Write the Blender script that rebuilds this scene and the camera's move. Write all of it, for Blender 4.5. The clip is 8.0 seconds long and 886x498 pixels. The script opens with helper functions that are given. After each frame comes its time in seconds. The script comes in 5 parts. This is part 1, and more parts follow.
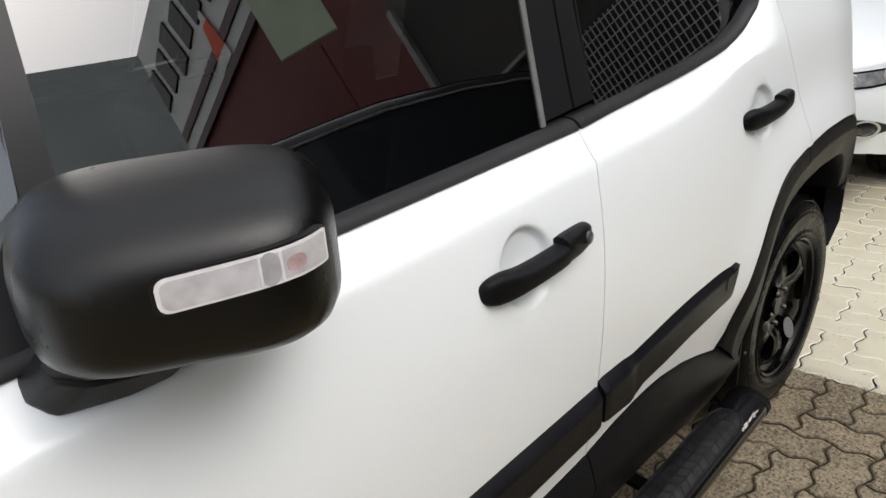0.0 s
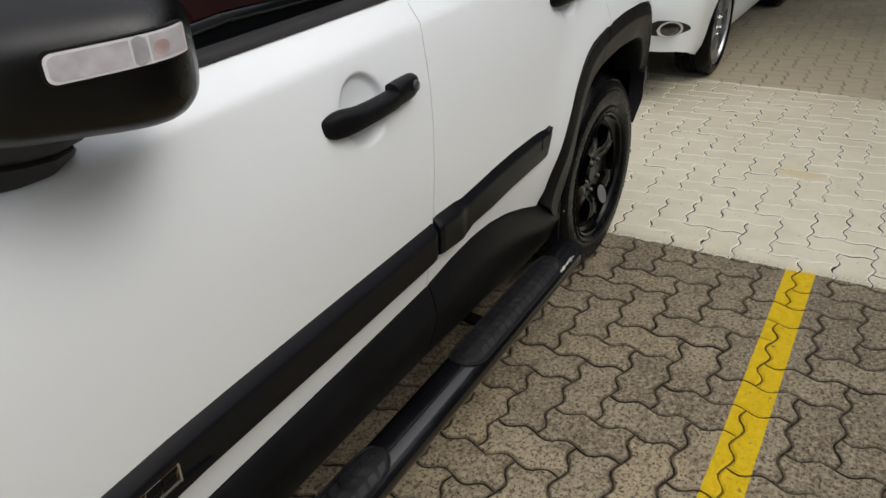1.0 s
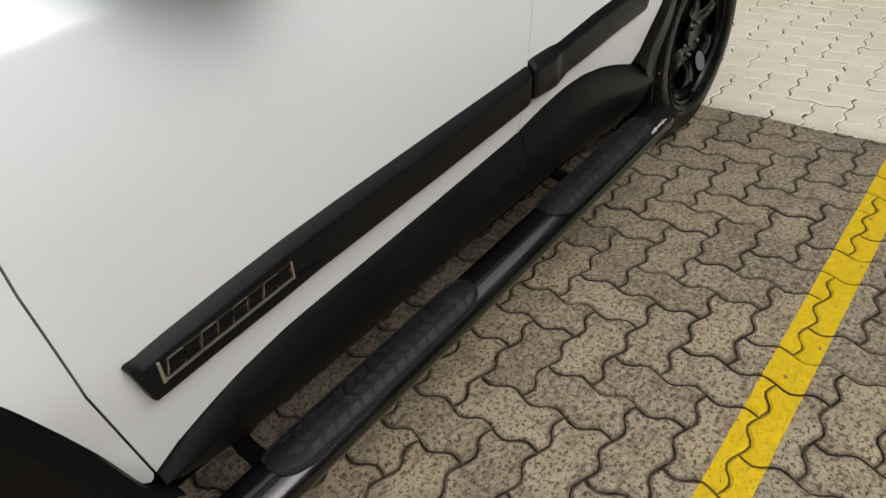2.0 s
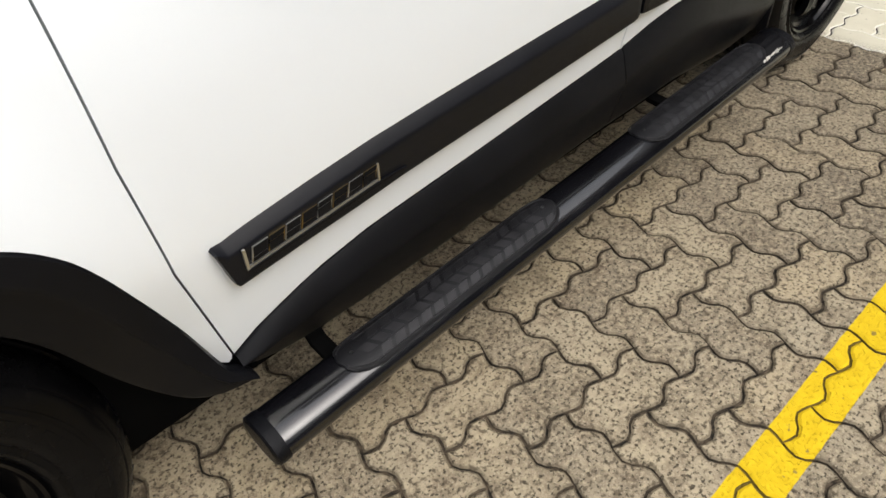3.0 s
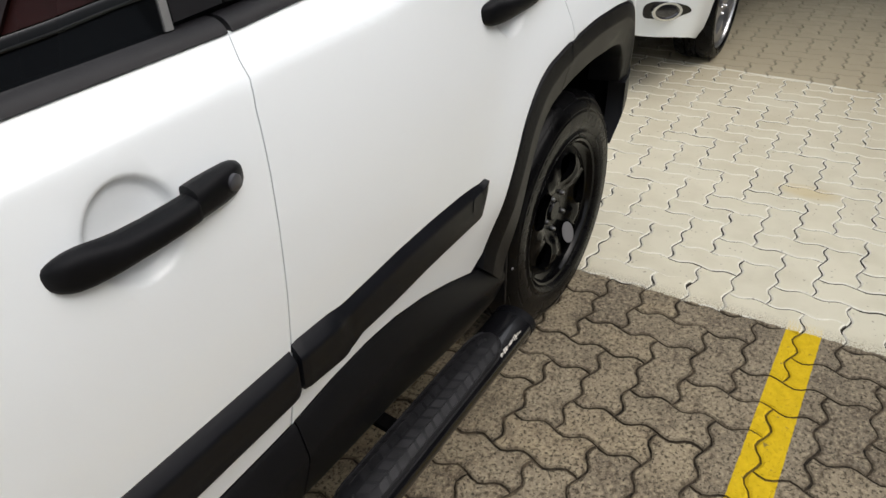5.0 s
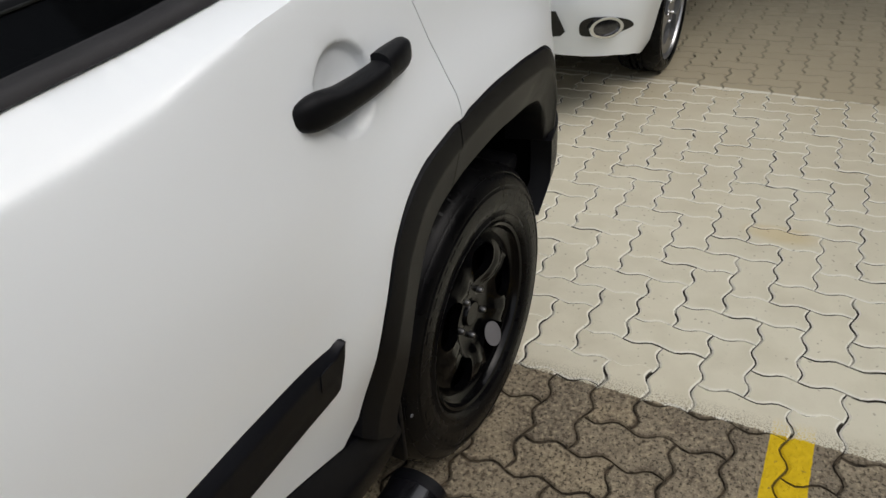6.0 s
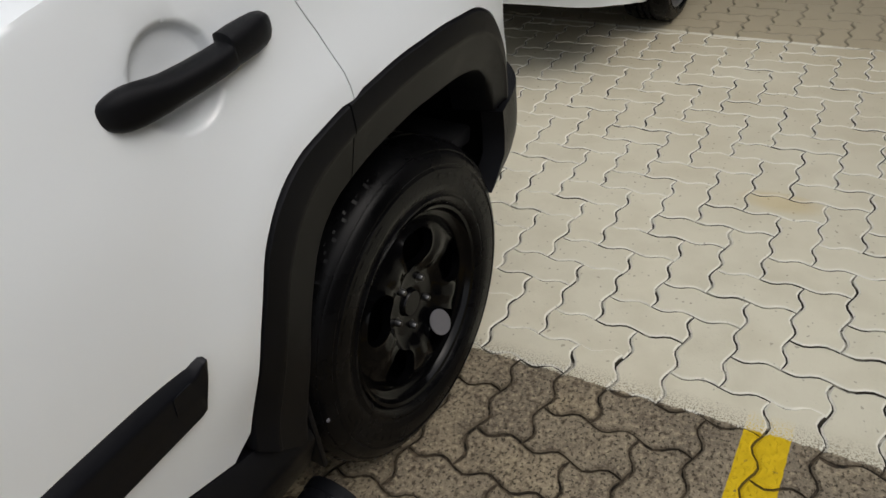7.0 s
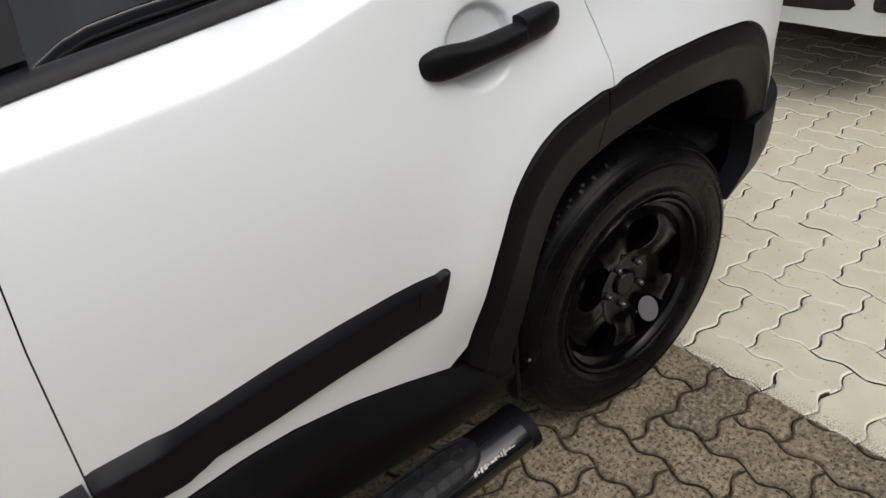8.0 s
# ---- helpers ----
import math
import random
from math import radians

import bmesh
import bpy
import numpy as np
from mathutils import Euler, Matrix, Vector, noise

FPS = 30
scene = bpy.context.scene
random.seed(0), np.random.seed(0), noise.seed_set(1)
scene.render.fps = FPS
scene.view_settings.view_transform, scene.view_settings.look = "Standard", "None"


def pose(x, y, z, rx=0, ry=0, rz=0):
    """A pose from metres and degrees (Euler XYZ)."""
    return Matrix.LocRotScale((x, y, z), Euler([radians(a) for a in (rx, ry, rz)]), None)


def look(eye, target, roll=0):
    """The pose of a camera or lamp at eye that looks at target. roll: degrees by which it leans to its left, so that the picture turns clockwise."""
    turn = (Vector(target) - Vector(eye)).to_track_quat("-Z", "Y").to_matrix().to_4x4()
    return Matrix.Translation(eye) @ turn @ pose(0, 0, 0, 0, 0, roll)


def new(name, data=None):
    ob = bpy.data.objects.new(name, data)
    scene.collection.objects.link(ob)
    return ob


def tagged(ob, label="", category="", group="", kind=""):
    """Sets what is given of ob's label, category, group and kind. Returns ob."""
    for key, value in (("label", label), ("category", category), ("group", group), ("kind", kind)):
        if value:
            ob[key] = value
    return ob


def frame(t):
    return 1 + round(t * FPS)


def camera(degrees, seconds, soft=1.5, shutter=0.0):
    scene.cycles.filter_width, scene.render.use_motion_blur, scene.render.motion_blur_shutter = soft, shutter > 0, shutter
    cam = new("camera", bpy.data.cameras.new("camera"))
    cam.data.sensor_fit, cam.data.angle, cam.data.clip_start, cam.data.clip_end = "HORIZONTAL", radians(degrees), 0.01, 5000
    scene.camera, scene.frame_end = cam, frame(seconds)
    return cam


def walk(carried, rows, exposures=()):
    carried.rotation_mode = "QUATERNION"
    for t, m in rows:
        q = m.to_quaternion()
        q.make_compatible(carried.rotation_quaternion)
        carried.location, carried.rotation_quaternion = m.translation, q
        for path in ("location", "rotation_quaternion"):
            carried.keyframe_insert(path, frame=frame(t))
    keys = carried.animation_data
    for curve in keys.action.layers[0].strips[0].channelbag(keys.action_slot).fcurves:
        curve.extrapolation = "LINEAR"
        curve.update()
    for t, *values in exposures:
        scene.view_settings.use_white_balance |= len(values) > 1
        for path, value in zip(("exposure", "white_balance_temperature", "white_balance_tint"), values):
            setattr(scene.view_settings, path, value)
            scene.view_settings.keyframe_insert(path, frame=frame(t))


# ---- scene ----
cam = camera(64.3, 8.0)
PATH = [
    (0, (-1.983, -0.56, 1.371), (-0.694, 0.756, 0.593), -4.3),
    (0.2, (-2.005, -0.596, 1.354), (-0.632, 0.613, 0.546), -4.1),
    (0.3, (-2.016, -0.616, 1.35), (-0.62, 0.547, 0.514), -3.9),
    (0.5, (-2.041, -0.646, 1.345), (-0.61, 0.434, 0.458), -3.4),
    (0.7, (-2.077, -0.675, 1.335), (-0.618, 0.329, 0.405), -2.8),
    (1, (-2.145, -0.719, 1.311), (-0.687, 0.238, 0.332), -2.3),
    (1.2, (-2.179, -0.733, 1.291), (-0.78, 0.262, 0.266), -3.4),
    (1.5, (-2.221, -0.752, 1.271), (-0.905, 0.282, 0.177), -4.5),
    (1.7, (-2.237, -0.755, 1.265), (-0.967, 0.281, 0.118), -4.4),
    (2, (-2.247, -0.754, 1.237), (-1.051, 0.301, 0.03), -4.7),
    (2.2, (-2.243, -0.739, 1.215), (-1.096, 0.317, -0.037), -4.4),
    (2.75, (-2.257, -0.728, 1.212), (-1.27, 0.35, -0.15), -4.2),
    (3.3, (-2.229, -0.717, 1.242), (-1.298, 0.394, -0.136), -4.1),
    (3.5, (-2.175, -0.703, 1.26), (-1.166, 0.426, -0.046), -3.6),
    (3.8, (-2.061, -0.691, 1.276), (-0.96, 0.402, 0.015), -3.5),
    (4, (-1.972, -0.673, 1.288), (-0.807, 0.378, 0.047), -2.5),
    (4.2, (-1.883, -0.668, 1.285), (-0.654, 0.358, 0.087), -1.6),
    (4.5, (-1.765, -0.669, 1.307), (-0.473, 0.326, 0.149), -0.9),
    (4.7, (-1.699, -0.653, 1.321), (-0.358, 0.301, 0.185), -0.7),
    (5, (-1.602, -0.615, 1.331), (-0.205, 0.31, 0.239), -1.3),
    (5.2, (-1.512, -0.571, 1.351), (-0.091, 0.339, 0.277), -0.7),
    (5.75, (-1.216, -0.51, 1.33), (0.23, 0.36, 0.255), -2.9),
    (6.3, (-0.936, -0.513, 1.283), (0.473, 0.344, 0.152), -5.0),
    (6.5, (-0.863, -0.535, 1.276), (0.506, 0.335, 0.106), -5.7),
    (6.7, (-0.832, -0.571, 1.275), (0.509, 0.315, 0.084), -6.7),
    (7, (-0.849, -0.623, 1.277), (0.462, 0.298, 0.08), -7.0),
    (7.2, (-0.877, -0.666, 1.288), (0.375, 0.347, 0.102), -6.8),
    (7.3, (-0.891, -0.69, 1.289), (0.336, 0.368, 0.117), -6.7),
    (7.5, (-0.921, -0.728, 1.286), (0.202, 0.45, 0.123), -8.2),
    (7.7, (-0.941, -0.734, 1.312), (0.062, 0.537, 0.138), -9.1),
    (7.8, (-0.955, -0.735, 1.316), (0.026, 0.561, 0.151), -8.3),
    (8, (-0.987, -0.74, 1.328), (-0.094, 0.642, 0.191), -7.4),
]
walk(cam, [(t, look(eye, target, roll)) for t, eye, target, roll in PATH],
     exposures=[(0, 0.72), (0.5, 0.41), (1, 0.31), (1.5, 0.34), (2, 0.53), (2.5, 0.80), (3.3, 1.15), (3.5, 1.15), (4, 0.92), (4.5, 0.62), (5, 0.60), (6.3, 0.14), (6.5, 0.13), (7, 0.19), (7.5, 0.30), (8, 0.43)])

# ---------------------------------------------------------------- world and light
SUN_DIR = Vector((0.10, -0.58, 0.80)).normalized()
world = bpy.data.worlds.new("sky")
scene.world = world
world.use_nodes = True
wn = world.node_tree
sky = wn.nodes.new("ShaderNodeTexSky")
sky.sky_type, sky.sun_disc = "NISHITA", False
sky.sun_elevation = math.asin(SUN_DIR.z)
sky.sun_rotation = math.atan2(SUN_DIR.x, SUN_DIR.y)
sky.air_density, sky.dust_density, sky.ozone_density = 1.0, 4.0, 1.0
sky_soft = wn.nodes.new("ShaderNodeHueSaturation")
sky_soft.inputs["Saturation"].default_value = 0.42
wn.links.new(sky.outputs[0], sky_soft.inputs["Color"])
back = wn.nodes["Background"]
wn.links.new(sky_soft.outputs[0], back.inputs["Color"])
back.inputs["Strength"].default_value = 0.15
sun = new("sun", bpy.data.lights.new("sun", "SUN"))
sun.data.energy, sun.data.angle, sun.data.color = 1.10, radians(160), (1.0, 0.985, 0.96)
sun.matrix_world = look((0, 0, 8), Vector((0, 0, 8)) - SUN_DIR)


# ---------------------------------------------------------------- node helpers
def material(name, color, rough=0.5, metal=0.0, coat=0.0, bump=0.0, scale=200.0, vary=0.0, vary_scale=3.0, rough_vary=0.0, spec=0.5, coat_rough=0.04):
    """A principled surface with fine relief and a slow variation of tone and gloss."""
    m = bpy.data.materials.new(name)
    m.use_nodes = True
    nt = m.node_tree
    p = nt.nodes["Principled BSDF"]
    p.inputs["Base Color"].default_value = (*color, 1)
    p.inputs["Roughness"].default_value, p.inputs["Metallic"].default_value = rough, metal
    p.inputs["Coat Weight"].default_value, p.inputs["Coat Roughness"].default_value = coat, coat_rough
    p.inputs["Specular IOR Level"].default_value = spec
    co = nt.nodes.new("ShaderNodeTexCoord")
    if vary or rough_vary:
        n = nt.nodes.new("ShaderNodeTexNoise")
        n.inputs["Scale"].default_value, n.inputs["Detail"].default_value = vary_scale, 6.0
        nt.links.new(co.outputs["Object"], n.inputs["Vector"])
        if vary:
            r = nt.nodes.new("ShaderNodeMapRange")
            r.inputs["From Min"].default_value, r.inputs["From Max"].default_value = 0.3, 0.7
            r.inputs["To Min"].default_value, r.inputs["To Max"].default_value = 1 - vary, 1 + vary
            nt.links.new(n.outputs[0], r.inputs["Value"])
            mul = nt.nodes.new("ShaderNodeMix")
            mul.data_type, mul.blend_type = "RGBA", "MULTIPLY"
            mul.inputs[0].default_value = 1.0
            mul.inputs[6].default_value = (*color, 1)
            nt.links.new(r.outputs[0], mul.inputs[7])
            nt.links.new(mul.outputs[2], p.inputs["Base Color"])
        if rough_vary:
            r2 = nt.nodes.new("ShaderNodeMapRange")
            r2.inputs["From Min"].default_value, r2.inputs["From Max"].default_value = 0.3, 0.7
            r2.inputs["To Min"].default_value, r2.inputs["To Max"].default_value = rough - rough_vary, rough + rough_vary
            nt.links.new(n.outputs[0], r2.inputs["Value"])
            nt.links.new(r2.outputs[0], p.inputs["Roughness"])
    if bump:
        f = nt.nodes.new("ShaderNodeTexNoise")
        f.inputs["Scale"].default_value, f.inputs["Detail"].default_value = scale, 3.0
        nt.links.new(co.outputs["Object"], f.inputs["Vector"])
        b = nt.nodes.new("ShaderNodeBump")
        b.inputs["Strength"].default_value, b.inputs["Distance"].default_value = bump, 0.002
        nt.links.new(f.outputs[0], b.inputs["Height"])
        nt.links.new(b.outputs[0], p.inputs["Normal"])
    return m


def math_node(nt, op, a, b=None, clamp=False):
    n = nt.nodes.new("ShaderNodeMath")
    n.operation, n.use_clamp = op, clamp
    for k, v in enumerate((a, b)):
        if v is None:
            continue
        if isinstance(v, (int, float)):
            n.inputs[k].default_value = v
        else:
            nt.links.new(v, n.inputs[k])
    return n.outputs[0]


def mix_color(nt, fac, a, b, mode="MIX"):
    n = nt.nodes.new("ShaderNodeMix")
    n.data_type, n.blend_type = "RGBA", mode
    for k, v in ((0, fac), (6, a), (7, b)):
        if isinstance(v, (int, float)):
            n.inputs[k].default_value = v
        elif isinstance(v, tuple):
            n.inputs[k].default_value = (*v, 1)
        else:
            nt.links.new(v, n.inputs[k])
    return n.outputs[2]


def noise_node(nt, vec, scale, detail=4.0, kind="NOISE"):
    n = nt.nodes.new("ShaderNodeTexNoise" if kind == "NOISE" else "ShaderNodeTexVoronoi")
    n.inputs["Scale"].default_value = scale
    if kind == "NOISE":
        n.inputs["Detail"].default_value = detail
    nt.links.new(vec, n.inputs["Vector"])
    return n.outputs[0]


def ramp(nt, value, lo, hi, a=0.0, b=1.0):
    r = nt.nodes.new("ShaderNodeMapRange")
    for key, v in (("From Min", lo), ("From Max", hi), ("To Min", a), ("To Max", b)):
        r.inputs[key].default_value = v
    nt.links.new(value, r.inputs["Value"])
    return r.outputs[0]


# the painted bay: pale paint beyond this line, one yellow stripe along the car
EDGE_X, EDGE_SLOPE = 0.226, -0.062
STRIPE_Y0, STRIPE_Y1 = -0.665, -0.572


def paving_material(name, bed=False):
    """Concrete block with pits and stains; pale traffic paint and a yellow stripe where they are painted on."""
    m = bpy.data.materials.new(name)
    m.use_nodes = True
    nt = m.node_tree
    p = nt.nodes["Principled BSDF"]
    geo = nt.nodes.new("ShaderNodeNewGeometry")
    pos = geo.outputs["Position"]
    sep = nt.nodes.new("ShaderNodeSeparateXYZ")
    nt.links.new(pos, sep.inputs[0])
    x, y = sep.outputs[0], sep.outputs[1]
    fine, mid, slow = noise_node(nt, pos, 260, 2), noise_node(nt, pos, 45, 5), noise_node(nt, pos, 2.3, 4)
    pits = noise_node(nt, pos, 135, 2.5)
    info = nt.nodes.new("ShaderNodeObjectInfo")
    rnd = math_node(nt, "ADD", info.outputs["Random"], geo.outputs["Random Per Island"])
    rnd = math_node(nt, "FRACT", rnd)
    # bare concrete
    blotch = noise_node(nt, pos, 17, 4)
    bare = mix_color(nt, ramp(nt, slow, 0.35, 0.65), (0.312, 0.256, 0.168), (0.412, 0.328, 0.195))
    bare = mix_color(nt, ramp(nt, rnd, 0.0, 0.5, 0.0, 0.55), bare, (0.295, 0.258, 0.186))
    bare = mix_color(nt, ramp(nt, rnd, 0.62, 1.0, 0.0, 0.75), bare, (0.150, 0.122, 0.086))
    bare = mix_color(nt, ramp(nt, blotch, 0.46, 0.66, 0.0, 0.7), bare, (0.120, 0.088, 0.056))
    bare = mix_color(nt, ramp(nt, noise_node(nt, pos, 5.5, 5), 0.50, 0.68, 0.0, 0.6), bare, (0.115, 0.091, 0.060))
    bare = mix_color(nt, ramp(nt, mid, 0.44, 0.66, 0.0, 0.6), bare, (0.37, 0.305, 0.205))
    bare = mix_color(nt, ramp(nt, fine, 0.54, 0.66, 0.0, 0.28), bare, (0.46, 0.395, 0.28))
    # bare blocks grow darker and blotchier towards the rear axle
    rear_dark = math_node(nt, "MULTIPLY", ramp(nt, x, -1.1, 0.0, 0.0, 0.55), ramp(nt, noise_node(nt, pos, 5, 4), 0.3, 0.6, 0.5, 1.0))
    bare = mix_color(nt, rear_dark, bare, (0.125, 0.105, 0.080))
    bare = mix_color(nt, ramp(nt, fine, 0.56, 0.68, 0.0, 0.20), bare, (0.42, 0.365, 0.27))
    bare = mix_color(nt, ramp(nt, pits, 0.355, 0.43, 0.85, 0.0), bare, (0.042, 0.034, 0.023))
    grit = noise_node(nt, pos, 88, 3)
    bare = mix_color(nt, ramp(nt, grit, 0.36, 0.46, 0.75, 0.0), bare, (0.075, 0.058, 0.036))
    bare = mix_color(nt, ramp(nt, grit, 0.56, 0.66, 0.0, 0.5), bare, (0.44, 0.37, 0.24))
    # paint
    grime = ramp(nt, noise_node(nt, pos, 7, 6), 0.45, 0.75)
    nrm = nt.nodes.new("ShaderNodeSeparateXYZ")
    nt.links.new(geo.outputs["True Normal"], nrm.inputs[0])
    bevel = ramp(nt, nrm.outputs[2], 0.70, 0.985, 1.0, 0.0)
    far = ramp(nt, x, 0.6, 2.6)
    edge_dirt = math_node(nt, "MULTIPLY", bevel, ramp(nt, noise_node(nt, pos, 9, 3), 0.35, 0.6, 0.35, 0.85))
    bare = mix_color(nt, edge_dirt, bare, (0.070, 0.054, 0.034))
    pale = mix_color(nt, ramp(nt, rnd, 0, 1, 0.0, 0.5), (0.630, 0.592, 0.458), (0.578, 0.550, 0.432))
    pale = mix_color(nt, math_node(nt, "MULTIPLY", grime, 0.35), pale, (0.40, 0.36, 0.25))
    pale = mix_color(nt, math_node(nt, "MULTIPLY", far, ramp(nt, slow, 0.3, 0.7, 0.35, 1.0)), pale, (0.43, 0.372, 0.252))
    # paler bevel colour: cleaner paint plus the light its edges catch, painted in
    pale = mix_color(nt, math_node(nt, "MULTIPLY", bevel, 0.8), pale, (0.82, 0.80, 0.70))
    spots = ramp(nt, noise_node(nt, pos, 60, 1), 0.70, 0.74)
    pale = mix_color(nt, math_node(nt, "MULTIPLY", spots, 0.5), pale, (0.16, 0.14, 0.10))
    stain = math_node(nt, "ADD", math_node(nt, "POWER", math_node(nt, "MULTIPLY", math_node(nt, "ADD", x, -1.17), 17.0), 2.0),
                      math_node(nt, "POWER", math_node(nt, "MULTIPLY", math_node(nt, "ADD", y, 0.48), 8.0), 2.0))
    pale = mix_color(nt, ramp(nt, stain, 0.2, 1.2, 0.38, 0.0), pale, (0.50, 0.36, 0.12))
    yellow = mix_color(nt, ramp(nt, mid, 0.35, 0.7), (0.57, 0.385, 0.006), (0.66, 0.455, 0.010))
    yellow = mix_color(nt, ramp(nt, noise_node(nt, pos, 38, 3), 0.66, 0.70, 0.0, 0.75), yellow, (0.16, 0.12, 0.05))
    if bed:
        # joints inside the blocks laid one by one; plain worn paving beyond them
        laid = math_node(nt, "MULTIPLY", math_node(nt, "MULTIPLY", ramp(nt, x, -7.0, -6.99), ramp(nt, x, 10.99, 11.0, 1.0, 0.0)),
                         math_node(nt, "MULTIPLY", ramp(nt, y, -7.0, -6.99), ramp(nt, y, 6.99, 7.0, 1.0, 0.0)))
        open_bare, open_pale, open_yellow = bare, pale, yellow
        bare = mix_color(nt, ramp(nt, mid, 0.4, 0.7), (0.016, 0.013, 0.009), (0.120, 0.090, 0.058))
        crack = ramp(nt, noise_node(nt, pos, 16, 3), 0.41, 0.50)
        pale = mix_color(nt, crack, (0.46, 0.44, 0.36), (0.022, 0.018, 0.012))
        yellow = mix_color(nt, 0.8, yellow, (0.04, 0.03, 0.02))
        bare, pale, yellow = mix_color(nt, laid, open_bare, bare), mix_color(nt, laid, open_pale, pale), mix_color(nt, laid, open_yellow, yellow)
    wob = math_node(nt, "MULTIPLY", math_node(nt, "ADD", noise_node(nt, pos, 30, 3), -0.5), 0.016)
    line = math_node(nt, "SUBTRACT", math_node(nt, "SUBTRACT", x, EDGE_X), math_node(nt, "MULTIPLY", y, EDGE_SLOPE))
    worn = math_node(nt, "MULTIPLY", ramp(nt, fine, 0.40, 0.52, 1.0, 0.0), ramp(nt, line, 0.0, 0.06, 0.9, 0.0))
    on_pale = math_node(nt, "SUBTRACT", ramp(nt, math_node(nt, "ADD", line, wob), 0.0, 0.004), worn, clamp=True)
    wob2 = math_node(nt, "MULTIPLY", wob, 0.3)
    in_y = math_node(nt, "MULTIPLY", ramp(nt, math_node(nt, "ADD", y, wob2), STRIPE_Y0, STRIPE_Y0 + 0.002), ramp(nt, math_node(nt, "ADD", y, wob2), STRIPE_Y1, STRIPE_Y1 + 0.002, 1.0, 0.0))
    in_y = math_node(nt, "MULTIPLY", in_y, ramp(nt, x, -4.6, -4.59))
    # paint lies on tops and bevels only; raw sides have joint shade coloured in
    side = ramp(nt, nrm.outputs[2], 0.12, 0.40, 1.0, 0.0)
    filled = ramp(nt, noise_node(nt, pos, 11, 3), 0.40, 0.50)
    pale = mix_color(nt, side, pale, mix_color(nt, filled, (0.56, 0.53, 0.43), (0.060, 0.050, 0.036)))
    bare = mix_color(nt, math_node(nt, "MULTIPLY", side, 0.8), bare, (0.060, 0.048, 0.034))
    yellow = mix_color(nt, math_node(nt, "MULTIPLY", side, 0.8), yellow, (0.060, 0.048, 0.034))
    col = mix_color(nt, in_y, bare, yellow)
    # the paint ends again at the far side of the crossing; grubby blocks with sand in the joints lie beyond, shade
    # mixed into their colour
    far_blocks = mix_color(nt, ramp(nt, rnd, 0, 1), (0.165, 0.156, 0.122), (0.235, 0.218, 0.165))
    far_blocks = mix_color(nt, ramp(nt, blotch, 0.4, 0.7, 0.0, 0.5), far_blocks, (0.09, 0.08, 0.058))
    # colour ramp along x: shade that deepens with distance, painted in
    far_blocks = mix_color(nt, ramp(nt, x, 2.5, 4.8, 1.0, 0.1), far_blocks, (0.37, 0.32, 0.22))
    far_blocks = mix_color(nt, math_node(nt, "MULTIPLY", bevel, 0.6), far_blocks, (0.26, 0.235, 0.175))
    if bed:
        far_blocks = mix_color(nt, ramp(nt, mid, 0.4, 0.6), (0.30, 0.27, 0.20), (0.20, 0.18, 0.13))
    end = ramp(nt, math_node(nt, "ADD", math_node(nt, "SUBTRACT", x, math_node(nt, "MULTIPLY", y, 0.004)), math_node(nt, "MULTIPLY", wob, 2.0)), 2.46, 2.475)
    pale = mix_color(nt, end, pale, far_blocks)
    rim = math_node(nt, "MULTIPLY", ramp(nt, x, 2.440, 2.446), ramp(nt, x, 2.462, 2.468, 1.0, 0.0))
    rim = math_node(nt, "MULTIPLY", rim, ramp(nt, noise_node(nt, pos, 3.5, 3), 0.42, 0.5, 0.0, 0.8))
    pale = mix_color(nt, rim, pale, (0.70, 0.68, 0.58))
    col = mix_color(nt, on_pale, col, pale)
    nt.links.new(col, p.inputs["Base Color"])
    p.inputs["Specular IOR Level"].default_value = 0.25
    nt.links.new(mix_color(nt, on_pale, (0.85, 0.85, 0.85), (0.62, 0.62, 0.62)), p.inputs["Roughness"])
    h = math_node(nt, "ADD", math_node(nt, "MULTIPLY", ramp(nt, pits, 0.28, 0.45), 1.0), math_node(nt, "MULTIPLY", mid, 0.8))
    b = nt.nodes.new("ShaderNodeBump")
    b.inputs["Distance"].default_value = 0.0025
    nt.links.new(ramp(nt, on_pale, 0, 1, 0.9, 0.3), b.inputs["Strength"])
    nt.links.new(h, b.inputs["Height"])
    nt.links.new(b.outputs[0], p.inputs["Normal"])
    return m


def glass_material(name, tint, rough=0.0, ior=3.0):
    m = bpy.data.materials.new(name)
    m.use_nodes = True
    nt = m.node_tree
    nt.nodes.remove(nt.nodes["Principled BSDF"])
    tr, gl, mx, fr = (nt.nodes.new(k) for k in ("ShaderNodeBsdfTransparent", "ShaderNodeBsdfGlossy", "ShaderNodeMixShader", "ShaderNodeFresnel"))
    tr.inputs[0].default_value = (*tint, 1)
    gl.inputs["Roughness"].default_value = rough
    fr.inputs["IOR"].default_value = ior
    nt.links.new(fr.outputs[0], mx.inputs[0])
    nt.links.new(tr.outputs[0], mx.inputs[1])
    nt.links.new(gl.outputs[0], mx.inputs[2])
    nt.links.new(mx.outputs[0], nt.nodes["Material Output"].inputs[0])
    return m


PAINT = material("white_paint", (0.800, 0.835, 0.850), 0.38, coat=0.7, coat_rough=0.24, vary=0.012, vary_scale=1.5, bump=0.012, scale=900)
PLASTIC = material("textured_black_plastic", (0.0040, 0.0042, 0.0054), 0.38, spec=0.14, bump=0.35, scale=1500, vary=0.25, vary_scale=6, rough_vary=0.06)
PLASTIC_DULL = material("worn_black_plastic", (0.014, 0.0135, 0.0150), 0.38, spec=0.30, bump=0.4, scale=1100, vary=0.3, vary_scale=9, rough_vary=0.08)
